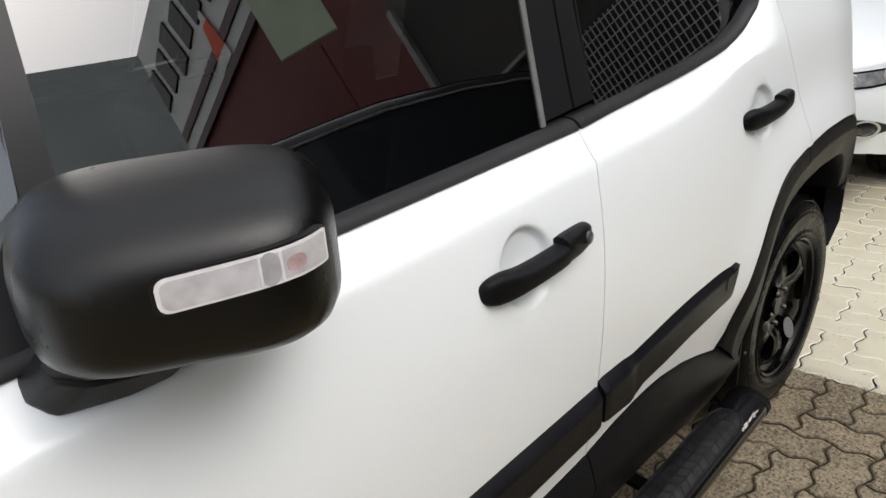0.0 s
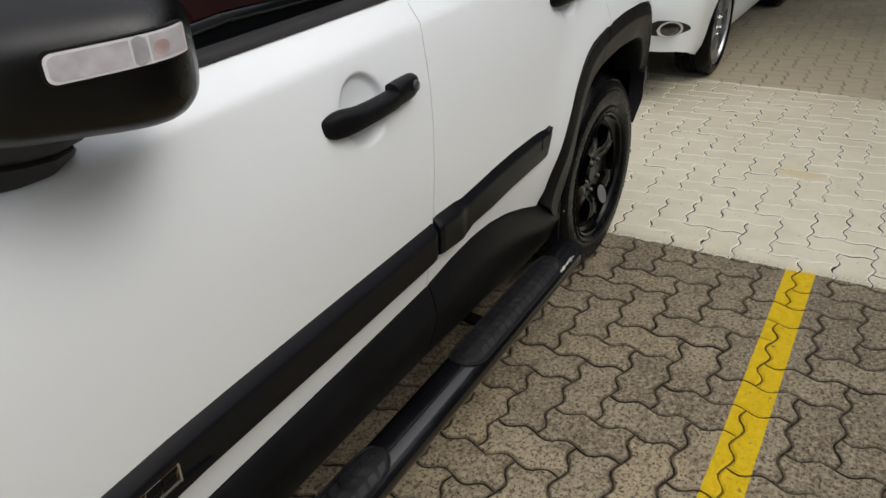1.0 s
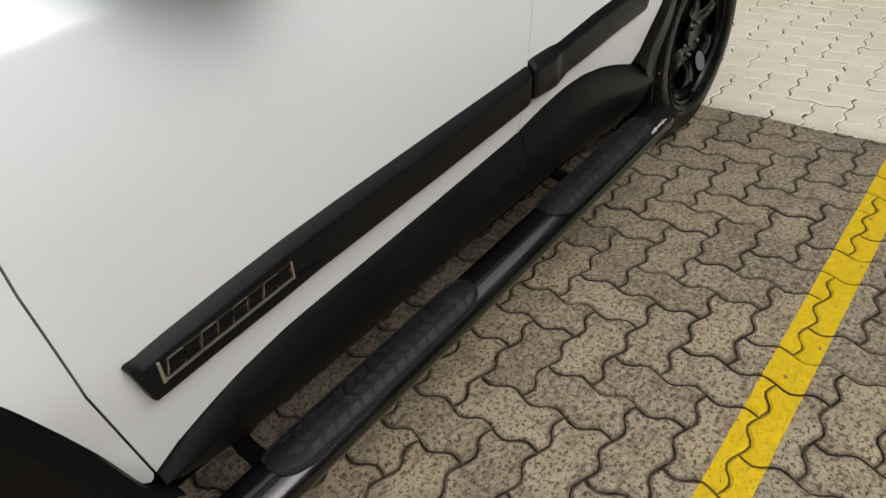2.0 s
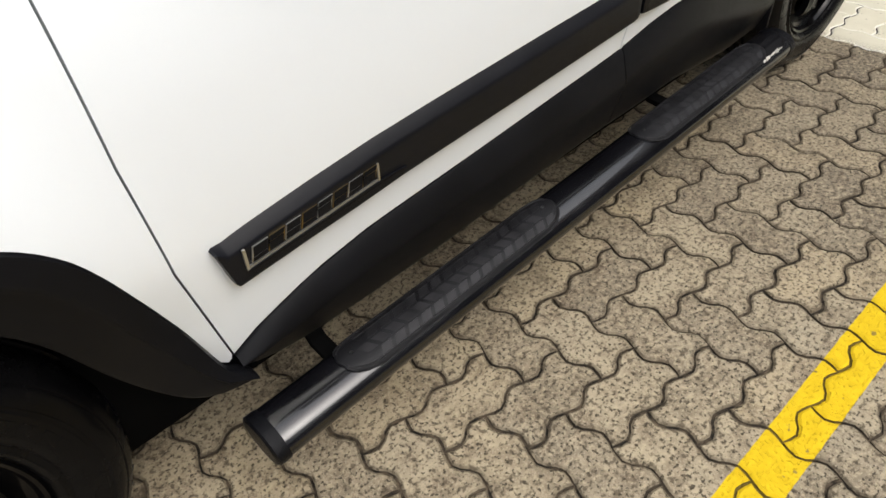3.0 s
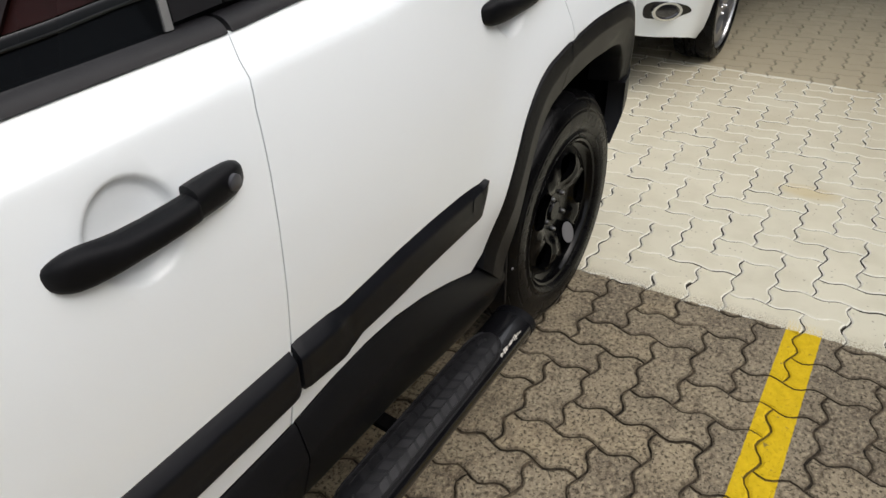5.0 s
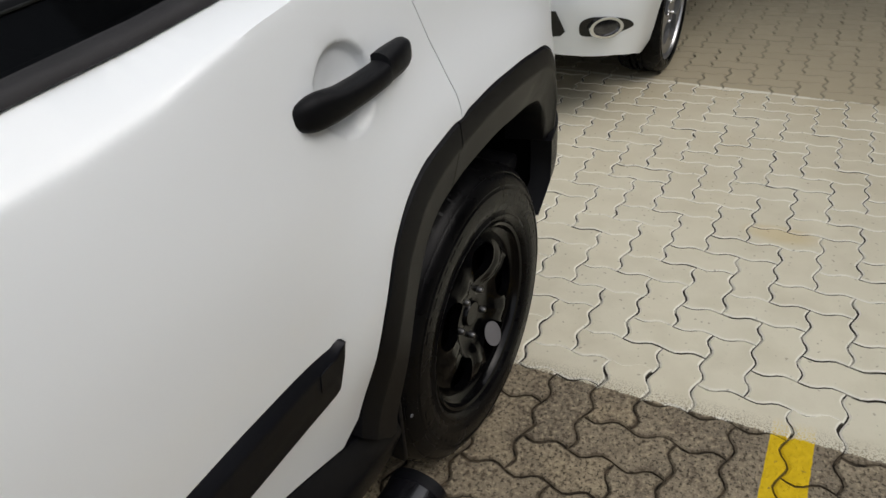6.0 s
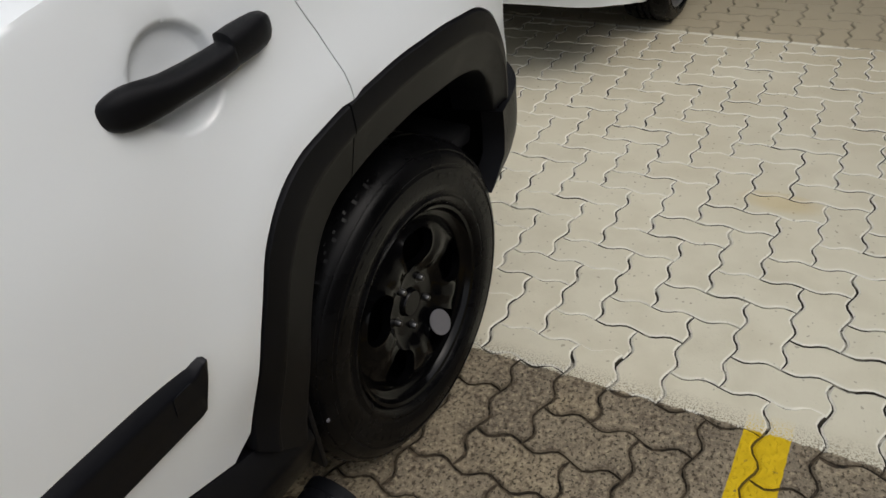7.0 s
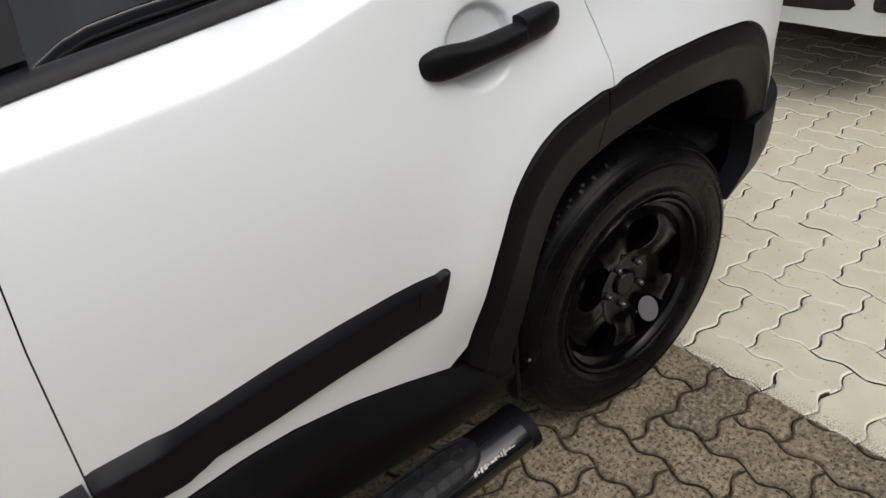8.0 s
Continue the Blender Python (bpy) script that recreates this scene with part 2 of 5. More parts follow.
MOULD = material("side_moulding_plastic", (0.0034, 0.0039, 0.0060), 0.38, spec=0.23, bump=0.2, scale=1500, vary=0.2, vary_scale=6, rough_vary=0.05)
SATIN = material("satin_black_trim", (0.005, 0.005, 0.0055), 0.25, spec=0.4, bump=0.05, scale=900, vary=0.2, rough_vary=0.05)
STEEL = material("black_wheel_enamel", (0.0016, 0.0016, 0.0018), 0.17, spec=0.15, vary=0.3, vary_scale=12, rough_vary=0.08)
RUBBER = material("tyre_rubber", (0.0032, 0.0032, 0.0036), 0.27, spec=0.10, bump=0.2, scale=500, vary=0.35, vary_scale=14, rough_vary=0.08)
PAD = material("step_pad_rubber", (0.010, 0.010, 0.0112), 0.45, spec=0.20, bump=0.4, scale=700, vary=0.35, vary_scale=18, rough_vary=0.1)
HOUSING = material("fine_grained_black_plastic", (0.0012, 0.0012, 0.0014), 0.30, spec=0.40, bump=0.15, scale=1600, vary=0.2, vary_scale=8, rough_vary=0.05)
# lighter than the pad: dust plus the lit rib tops, put into colour
RIB = material("lit_dusty_rib", (0.016, 0.0157, 0.0170), 0.42, spec=0.25, bump=0.3, scale=500, vary=0.5, vary_scale=25)
PILLAR_TRIM = material("pillar_trim", (0.010, 0.0100, 0.0112), 0.30, spec=0.22, bump=0.04, scale=700, vary=0.15)
SEAL = material("faded_window_seal", (0.13, 0.13, 0.128), 0.5, bump=0.1, scale=300, vary=0.15, vary_scale=20)
PILLAR = material("satin_pillar_film", (0.016, 0.016, 0.018), 0.30, spec=0.32, bump=0.03, scale=600, vary=0.1)
TUBE = material("black_powder_coat", (0.004, 0.004, 0.005), 0.2, coat=0.6, spec=0.4, bump=0.08, scale=500, vary=0.3, vary_scale=8, rough_vary=0.07)
CHROME = material("chrome", (0.72, 0.72, 0.72), 0.12, metal=1.0, bump=0.03, scale=100)
NUT = material("zinc_nut", (0.10, 0.10, 0.10), 0.35, metal=1.0, vary=0.3, vary_scale=60)
BRONZE = material("bronze_badge", (0.40, 0.30, 0.15), 0.3, metal=1.0, vary=0.2, vary_scale=40)
SILVER = material("silver_badge", (0.42, 0.41, 0.38), 0.3, metal=0.8, vary=0.1, vary_scale=40)
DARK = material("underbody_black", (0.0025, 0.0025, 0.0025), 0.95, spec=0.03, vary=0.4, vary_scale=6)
CABIN = material("dark_cabin_trim", (0.012, 0.012, 0.013), 0.8, vary=0.3, vary_scale=8)
CLOTH = material("grey_seat_cloth", (0.025, 0.025, 0.027), 0.9, bump=0.5, scale=300, vary=0.2)
GREY = material("pale_grey", (0.125, 0.124, 0.138), 0.45, vary=0.08, vary_scale=40)
LABEL = material("pale_sticker_ink", (0.55, 0.53, 0.48), 0.5, vary=0.35, vary_scale=160)
LENS = material("clear_lens", (0.55, 0.535, 0.56), 0.12, coat=1.0, vary=0.16, vary_scale=48)
LENS_RIM = material("lens_edge", (0.74, 0.73, 0.74), 0.15, coat=1.0, vary=0.08, vary_scale=60)
BOWL = material("lens_divider", (0.40, 0.39, 0.41), 0.2, coat=1.0, vary=0.2, vary_scale=60)
LAMP_BODY = material("lamp_inside", (0.42, 0.43, 0.44), 0.22, metal=0.55, vary=0.45, vary_scale=26)
LENS_AMBER = material("amber_bulb", (0.47, 0.34, 0.335), 0.35, vary=0.3, vary_scale=60)
LAMP_DARK = material("lamp_reflector", (0.10, 0.10, 0.105), 0.18, metal=0.9, vary=0.3, vary_scale=18)
ALLOY = material("silver_alloy", (0.45, 0.45, 0.46), 0.3, metal=0.9, vary=0.1, vary_scale=20)
GLASS = glass_material("tinted_glass", (0.22, 0.25, 0.24), ior=2.6)
CLEAR = glass_material("windscreen_glass", (0.62, 0.68, 0.66))
GREY_PAINT = material("grey_paint", (0.10, 0.105, 0.11), 0.35, coat=1.0, vary=0.03)
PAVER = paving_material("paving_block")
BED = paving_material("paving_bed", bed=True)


# ---------------------------------------------------------------- mesh helpers
def finish(bm, name, mat, parent=None, label="", smooth=True):
    bmesh.ops.recalc_face_normals(bm, faces=bm.faces[:])
    return plain(bm, name, mat, parent, label, smooth)


def plain(bm, name, mat, parent=None, label="", smooth=True):
    me = bpy.data.meshes.new(name)
    bm.to_mesh(me)
    bm.free()
    me.materials.append(mat)
    for f in me.polygons:
        f.use_smooth = smooth
    if smooth:
        me.set_sharp_from_angle(angle=radians(38))
    ob = new(name, me)
    if parent:
        ob.parent = parent
        ob.matrix_parent_inverse = parent.matrix_world.inverted()
    if label:
        tagged(ob, label)
    return ob


def part(name, bm, mat, parent, label="", smooth=True):
    return finish(bm, name, mat, parent, label, smooth)


def thing(name, place, label, category, group="", kind=""):
    ob = new(name)
    ob.matrix_world = pose(*place)
    bpy.context.view_layer.update()
    return tagged(ob, label, category, group, kind)


def dense(points, step, closed=False):
    """Resample a polyline so that no edge is longer than step."""
    out = []
    n = len(points)
    for i in range(n if closed else n - 1):
        a, b = Vector(points[i]), Vector(points[(i + 1) % n])
        k = max(1, math.ceil((b - a).length / step))
        out += [tuple(a.lerp(b, j / k)) for j in range(k)]
    if not closed:
        out.append(tuple(points[-1]))
    return out


def rounded(points, radius=0.03, steps=4, closed=True):
    """Round the corners of a polygon."""
    out, n = [], len(points)
    for i in range(n):
        p = Vector(points[i])
        if not closed and i in (0, n - 1):
            out.append(tuple(p))
            continue
        a, b = Vector(points[i - 1]) - p, Vector(points[(i + 1) % n]) - p
        r = min(radius, a.length * 0.45, b.length * 0.45)
        a, b = p + a.normalized() * r, p + b.normalized() * r
        for j in range(steps + 1):
            s = j / steps
            out.append(tuple(a * (1 - s) ** 2 + p * 2 * s * (1 - s) + b * s ** 2))
    return out


def resample(points, count, closed=False):
    pts = [Vector(p) for p in points] + ([Vector(points[0])] if closed else [])
    d = [0.0]
    for a, b in zip(pts, pts[1:]):
        d.append(d[-1] + (b - a).length)
    out, j = [], 0
    for i in range(count):
        s = d[-1] * i / (count if closed else count - 1)
        while j < len(d) - 2 and d[j + 1] < s:
            j += 1
        f = (s - d[j]) / max(1e-9, d[j + 1] - d[j])
        out.append(pts[j].lerp(pts[j + 1], min(1.0, f)))
    return out


def skin(name, outline, place, mat, parent, step=0.03, depth=0.018, holes=(), extra=(), label="", edge=0.004):
    """A sheet panel: a polygon in two parameters, laid on a curved surface by place(s, z, inward),
    with a rolled edge and a returned flange of the given depth."""
    from mathutils.geometry import delaunay_2d_cdt
    loops = [dense(outline, step, True)] + [dense(h, step, True) for h in holes]
    verts, edges = [], []
    for loop in loops:
        k = len(verts)
        verts += [Vector(p) for p in loop]
        edges += [(k + i, k + (i + 1) % len(loop)) for i in range(len(loop))]
    count = len(verts)
    lo = [min(v[i] for v in verts) for i in (0, 1)]
    hi = [max(v[i] for v in verts) for i in (0, 1)]
    near = np.array([tuple(v) for v in verts])
    grid = []
    rows = int((hi[1] - lo[1]) / step) + 1
    for j in range(rows):
        for i in range(int((hi[0] - lo[0]) / step) + 1):
            grid.append((lo[0] + (i + 0.5 * (j % 2)) * step, lo[1] + j * step))
    grid += list(extra)
    for g in grid:
        if np.min(np.hypot(near[:, 0] - g[0], near[:, 1] - g[1])) > step * 0.35:
            verts.append(Vector(g))
    v2, e2, f2, *_ = delaunay_2d_cdt(verts, edges, [], 1 if not holes else 2, 1e-5)
    if holes:
        def inside(p, loop):
            c = False
            for (x1, y1), (x2, y2) in zip(loop, loop[1:] + loop[:1]):
                if (y1 > p[1]) != (y2 > p[1]) and p[0] < (x2 - x1) * (p[1] - y1) / (y2 - y1) + x1:
                    c = not c
            return c
        f2 = [f for f in f2 if inside(sum((v2[i] for i in f), Vector((0, 0))) / 3, loops[0])
              and not any(inside(sum((v2[i] for i in f), Vector((0, 0))) / 3, h) for h in loops[1:])]
    bm = bmesh.new()
    made = [bm.verts.new(place(v[0], v[1], 0.0)) for v in v2]
    for f in f2:
        try:
            bm.faces.new([made[i] for i in f])
        except ValueError:
            pass
    bm.normal_update()
    rim = [e for e in bm.edges if e.is_boundary]
    tag = {}
    for e in rim:
        for v in e.verts:
            if v not in tag:
                i = made.index(v)
                s, z = v2[i]
                tag[v] = (bm.verts.new(place(s, z, edge)), bm.verts.new(place(s, z, depth)))
    # draw the top ring in a little, so that the edge is rolled and not sharp
    for e in rim:
        a, b = e.verts
        bm.faces.new((a, b, tag[b][0], tag[a][0]))
        bm.faces.new((tag[a][0], tag[b][0], tag[b][1], tag[a][1]))
    bmesh.ops.delete(bm, geom=[v for v in bm.verts if not v.link_faces], context="VERTS")
    return part(name, bm, mat, parent, label)


def loft(rings, closed=True, caps=True):
    """A skin through rings of points."""
    bm = bmesh.new()
    rows = [[bm.verts.new(p) for p in ring] for ring in rings]
    n = len(rows[0])
    for a, b in zip(rows, rows[1:]):
        for i in range(n if closed else n - 1):
            j = (i + 1) % n
            bm.faces.new((a[i], a[j], b[j], b[i]))
    if caps and closed:
        bm.faces.new(rows[0][::-1])
        bm.faces.new(rows[-1])
    return bm


def superellipse(count, a, b, power=2.6):
    out = []
    for i in range(count):
        t = 2 * math.pi * i / count
        c, s = math.cos(t), math.sin(t)
        out.append((a * math.copysign(abs(c) ** (2 / power), c), b * math.copysign(abs(s) ** (2 / power), s)))
    return out


def tube(path, rx, rz, count=16, up=(0, 0, 1), power=2.0, ends=()):
    """A bar of elliptic section along a path; ends scale the first and last sections for rounded caps."""
    pts = [Vector(p) for p in path]
    rings = []
    for i, p in enumerate(pts):
        d = (pts[min(i + 1, len(pts) - 1)] - pts[max(i - 1, 0)]).normalized()
        side = d.cross(Vector(up)).normalized()
        top = side.cross(d)
        k = ends[i] if i < len(ends) else 1.0
        rings.append([p + side * (u * rx * k) + top * (v * rz * k) for u, v in superellipse(count, 1, 1, power)])
    return loft(rings)


def revolve(profile, centre, count=64, caps=False):
    """Turn a profile of (radius, y) round the y axis at centre."""
    c = Vector(centre)
    rings = [[c + Vector((r * math.sin(2 * math.pi * i / count), y, r * math.cos(2 * math.pi * i / count))) for i in range(count)] for r, y in profile]
    return loft(rings, True, caps)


def box(size, at=(0, 0, 0), bevel=0.0, segments=2):
    bm = bmesh.new()
    bmesh.ops.create_cube(bm, size=1, matrix=Matrix.Translation(at) @ Matrix.Diagonal((*size, 1)))
    if bevel:
        bmesh.ops.bevel(bm, geom=bm.edges[:], offset=bevel, segments=segments, affect="EDGES", profile=0.5)
    return bm


def turned(bm, m):
    bmesh.ops.transform(bm, matrix=m, verts=bm.verts[:])
    return bm


# ================================================================ the white off-road car
HALF = 0.90          # the car's middle plane stands at y = HALF
RX, FX, WZ = 0.0, -2.57, 0.335   # axles and wheel centre height
PROFILE = [(0.1, 0.13), (0.22, 0.085), (0.35, 0.052), (0.45, 0.034), (0.55, 0.019), (0.65, 0.010), (0.75, 0.007), (0.85, 0.010),
           (0.92, 0.019), (0.98, 0.031), (1.034, 0.046), (1.042, 0.052), (1.087, 0.106), (1.12, 0.124), (1.3, 0.190), (1.62, 0.315), (1.8, 0.4)]
_z = np.arange(0.1, 1.8, 0.004)
_y = np.interp(_z, [a for a, _ in PROFILE], [b for _, b in PROFILE])
_k = np.exp(-0.5 * (np.arange(-9, 10) / 1.2) ** 2)
_y = np.convolve(np.pad(_y, 9, mode="edge"), _k / _k.sum(), mode="valid")
ARCH_OUT = [(-0.466, 0.425), (-0.452, 0.489), (-0.418, 0.636), (-0.369, 0.761), (-0.326, 0.811), (-0.272, 0.842), (-0.160, 0.865), (-0.03, 0.879), (0.10, 0.881), (0.235, 0.866), (0.308, 0.830), (0.364, 0.768), (0.402, 0.708), (0.432, 0.640), (0.444, 0.606)]
ARCH_IN = [(-0.368, 0.33), (-0.347, 0.47), (-0.316, 0.587), (-0.272, 0.680), (-0.224, 0.727), (-0.126, 0.755), (0.010, 0.770), (0.152, 0.766), (0.249, 0.745), (0.303, 0.698), (0.336, 0.655), (0.358, 0.603)]
ARCH_OUT, ARCH_IN = rounded(ARCH_OUT, 0.035, 3, False), rounded(ARCH_IN, 0.035, 3, False)
FARCH_OUT = rounded([(-2.030, 0.290), (-2.043, 0.316), (-2.058, 0.320), (-2.070, 0.336), (-2.080, 0.368), (-2.103, 0.456), (-2.136, 0.559), (-2.164, 0.637), (-2.193, 0.695), (-2.235, 0.738), (-2.31, 0.772), (-2.43, 0.79), (-2.6, 0.80), (-2.76, 0.80), (-2.83, 0.79), (-2.875, 0.755), (-2.925, 0.66), (-2.975, 0.55)], 0.03, 3, False)
FARCH_IN = rounded([(-2.036, 0.290), (-2.062, 0.288), (-2.100, 0.299), (-2.135, 0.324), (-2.172, 0.374), (-2.198, 0.428), (-2.220, 0.480), (-2.238, 0.530), (-2.258, 0.580), (-2.285, 0.625), (-2.325, 0.665), (-2.375, 0.70), (-2.455, 0.715), (-2.6, 0.718), (-2.75, 0.715), (-2.81, 0.69), (-2.834, 0.62), (-2.832, 0.54), (-2.826, 0.45)], 0.03, 3, False)
_arch = np.array([tuple(p) for p in resample(ARCH_OUT, 60)])
_farch = np.array([tuple(p) for p in resample(FARCH_OUT, 60)])
RECESS = [(-1.238, 0.934), (-0.386, 0.991)]
HANDLE = [(-1.240, 0.938), (-0.384, 0.996)]


def plan(s):
    """Point and inward normal of the car's outline in plan, by the length along it."""
    if s > 0.05:
        # a slow taper over the rear wheel, then the tighter corner
        r1, r2, a1 = 1.27, 0.55, 0.325
        a = (s - 0.05) / r1
        if a < a1:
            return 0.05 + r1 * math.sin(a), r1 * (1 - math.cos(a)), -math.sin(a), math.cos(a)
        a = min(a1 + (s - 0.05 - r1 * a1) / r2, math.pi / 2)
        rest = max(0.0, s - 0.05 - r1 * a1 - r2 * (math.pi / 2 - a1))
        return (0.05 + r1 * math.sin(a1) + r2 * (math.sin(a) - math.sin(a1)),
                r1 * (1 - math.cos(a1)) + r2 * (math.cos(a1) - math.cos(a)) + rest, -math.sin(a), math.cos(a))
    if s < -2.85:
        a = min((-2.85 - s) / 0.50, math.pi / 2)
        rest = max(0.0, -2.85 - s - 0.50 * math.pi / 2)
        return -2.85 - 0.50 * math.sin(a), 0.50 * (1 - math.cos(a)) + rest, math.sin(a), math.cos(a)
    return s, 0.0, 0.0, 1.0


def belt(x):
    return float(np.interp(x, [-2.1, -1.8, -1.51, -1.33, -1.0, -0.64, -0.45, -0.36, -0.29, -0.26], [1.040, 1.051, 1.0625, 1.069, 1.0815, 1.107, 1.130, 1.158, 1.205, 1.28]))


def crease_line(s):
    lift = 0.045 * (min(max(s, -2.4), 0.2) + 1.05)
    return min(1.036 + lift + float(np.interp(s, [-0.76, -0.66, -0.58, -0.5, -0.4, -0.3], [0.0, 0.010, 0.028, 0.043, 0.055, 0.06])), belt(s) - 0.014)


def rise(s, z):
    """How much the body's section is lifted here: its lines climb to the rear, and over the rear door
    the shoulder crease runs up into the window line."""
    lift = 0.045 * (min(max(s, -2.4), 0.2) + 1.05)
    top = belt(s)
    crease = crease_line(s)
    at_top = float(np.interp(s, [-1.0, -0.7], [top - lift, 1.085]))
    knots = [0.94 + lift, crease, top, top + 1.0]
    return z - float(np.interp(z, knots, [0.94, 1.036, at_top, at_top + 1.0])) if z > knots[0] else lift


def depth_at(s, z):
    """How far the body's surface lies inside its widest plane."""
    lift = rise(s, z)
    y = float(np.interp(z - lift, _z, _y))
    flare = 0.0
    for arch in (_arch, _farch):
        d = float(np.min(np.hypot(arch[:, 0] - s, arch[:, 1] - z)))
        flare = max(flare, math.exp(-((d / 0.075) ** 2)))
    k = min(1.0, max(0.0, (z - 0.44) / 0.20))
    y -= 0.020 * flare * k * k * (3 - 2 * k)
    for cx, cz in RECESS:
        d = math.hypot((s - cx), (z - cz))
        if d < 0.064:
            k = min(1.0, (0.064 - d) / 0.016)
            y += 0.014 * k * k * (3 - 2 * k) + 0.008 * max(0.0, 1 - (d / 0.05) ** 2) ** 2
    return y


def near_side(s, z, inward=0.0):
    x, y, nx, ny = plan(s)
    d = depth_at(s, z) + inward
    return Vector((x + nx * d, y + ny * d, z))


def far_side(s, z, inward=0.0):
    p = near_side(s, z, inward)
    return Vector((p.x, 2 * HALF - p.y, p.z))


def sill_top(x):
    return float(np.interp(x, [-2.06, -2.035, -1.993, -1.88, -1.762, -1.5, -1.09, -0.98, -0.88, -0.80, -0.70, -0.605, -0.488],
                           [0.327, 0.343, 0.370, 0.412, 0.434, 0.452, 0.484, 0.507, 0.518, 0.515, 0.497, 0.468, 0.424]))


def recess_points(c):
    return [(c[0] + r * math.cos(a * math.pi / 16), c[1] + r * math.sin(a * math.pi / 16)) for r in (0.065, 0.061, 0.057, 0.052, 0.047, 0.038, 0.022, 0.011) for a in range(32)]


car = thing("off_road_car", (-1.28, HALF, 0), "white compact off-road car with black plastic cladding and side steps", "car")

GAP_A = [(-2.1005, 1.03), (-2.1005, 0.97), (-2.1005, 0.756), (-2.0905, 0.583), (-2.0490, 0.342)]     # fender to front door
GAP_B = [(-1.0785, 0.486), (-1.066, 0.66), (-1.051, 0.85), (-1.033, 1.00), (-1.020, 1.055), (-1.004, 1.082)]  # front door to rear door
GAP_C = [(-0.147, 0.864), (-0.150, 0.905), (-0.165, 0.965), (-0.190, 1.03), (-0.225, 1.12), (-0.243, 1.22), (-0.245, 1.30)]


def build_side(place, near):
    g, h = 0.0017, 0.0011

    def pane(u, z, d=0.0):
        """The nearly flat side windows; the front one leans in a little more."""
        lean = float(np.interp(u, [-1.05, -0.93], [0.370, 0.345]))
        return on_side(place, u, 0.118 + lean * (z - 1.10 - 0.045 * (u + 1.05)) + d, z)
    # front fender
    fender = [(a - g, b) for a, b in GAP_A] + [(-2.0530, 0.331), (-2.0590, 0.326)] + [(x, z) for x, z in FARCH_OUT if z > 0.334 and x < -2.064] + \
        [(-3.12, 0.62), (-3.30, 0.66), (-3.30, 0.93), (-2.9, 0.985), (-2.5, 1.005)]
    skin("front_fender", fender, place, PAINT, car, 0.04)
    # doors
    door = [(x, sill_top(x) + 0.004) for x in np.linspace(-2.0465, -1.0815, 22)] + [(a - h, b) for a, b in GAP_B[1:]] + \
        [(x, belt(x)) for x in np.linspace(-1.02, -2.08, 16)] + [(a + g, b) for a, b in GAP_A[:-1]]
    front = skin("front_door", door, place, PAINT, car, 0.028, 0.03, extra=recess_points(RECESS[0]) + [(x, crease_line(x) + o) for x in np.linspace(-2.04, -1.06, 50) for o in (-0.020, -0.010, -0.004, 0.002, 0.008)])
    k = [i for i, p in enumerate(ARCH_OUT) if p[0] <= -0.150]
    door = [(x, sill_top(x) + 0.004) for x in np.linspace(-1.072, -0.50, 20)] + [(ARCH_OUT[i][0] - 0.003, ARCH_OUT[i][1] + 0.003) for i in k[1:]] + [(a - h, b) for a, b in GAP_C] + \
        [(x, belt(x)) for x in (-0.262, -0.275, -0.29, -0.32, -0.36, -0.40, -0.45, -0.55, -0.64, -0.75, -0.87, -0.99)] + [(a + h, b) for a, b in GAP_B[::-1]]
    rear = skin("rear_door", door, place, PAINT, car, 0.028, 0.03, extra=recess_points(RECESS[1]) + [(x, crease_line(x) + o) for x in np.linspace(-1.03, -0.27, 56) for o in (-0.036, -0.024, -0.014, -0.007, -0.001, 0.005, 0.011)])
    # rear quarter
    q = [(a + h, b) for a, b in GAP_C[::-1]] + [(ARCH_OUT[i][0], ARCH_OUT[i][1] + 0.003) for i in range(len(ARCH_OUT)) if ARCH_OUT[i][0] > -0.14] + \
        [(0.460, 0.606), (0.70, 0.609), (1.05, 0.615), (1.25, 0.62), (1.25, 1.02), (1.04, 1.06), (0.86, 1.12), (0.74, 1.58), (0.28, 1.60), (0.16, 1.36), (0.02, 1.27), (-0.12, 1.27), (-0.2, 1.30)]
    skin("rear_quarter_panel", q, place, PAINT, car, 0.035, 0.02)
    for ob, (cx, cz) in ((front, HANDLE[0]), (rear, HANDLE[1])):
        door_handle(ob, place, cx, cz, near and ob is front, 0.154 if ob is front else 0.145)
    door_moulding(front, rear, place, near)
    # black upper frames, glass and pillars
    strip = [(x, belt(x)) for x in np.linspace(-2.04, -1.008, 18)]
    belt_strip("window_belt_trim", strip, place, front)
    strip = [(x, belt(x)) for x in (-1.0, -0.9, -0.75, -0.6, -0.5, -0.44, -0.39, -0.35, -0.32, -0.295, -0.278)]
    belt_strip("window_belt_trim", strip, place, rear)
    for name, poly, own in (("b_pillar_cover", [(-1.066, 1.104), (-0.984, 1.110), (-0.890, 1.60), (-0.960, 1.60)], front),
                            ("b_pillar_cover", [(-0.978, 1.110), (-0.921, 1.114), (-0.842, 1.60), (-0.884, 1.60)], rear)):
        skin(name, poly, lambda s, z, d=0.0: place(s, z, d + 0.004), PILLAR_TRIM, own, 0.05, 0.02)
    skin("a_pillar", [(-1.93, 1.045), (-1.80, 1.062), (-1.786, 1.17), (-1.765, 1.36), (-1.62, 1.60), (-1.665, 1.62), (-1.80, 1.38), (-1.818, 1.19)], place, PILLAR, car, 0.05, 0.03)
    skin("window_seal", [(-1.079, 1.098), (-1.068, 1.098), (-0.969, 1.578), (-0.980, 1.578)], lambda s, z, d=0.0: pane(s, z, d - 0.003), SEAL, front, 0.05, 0.006)
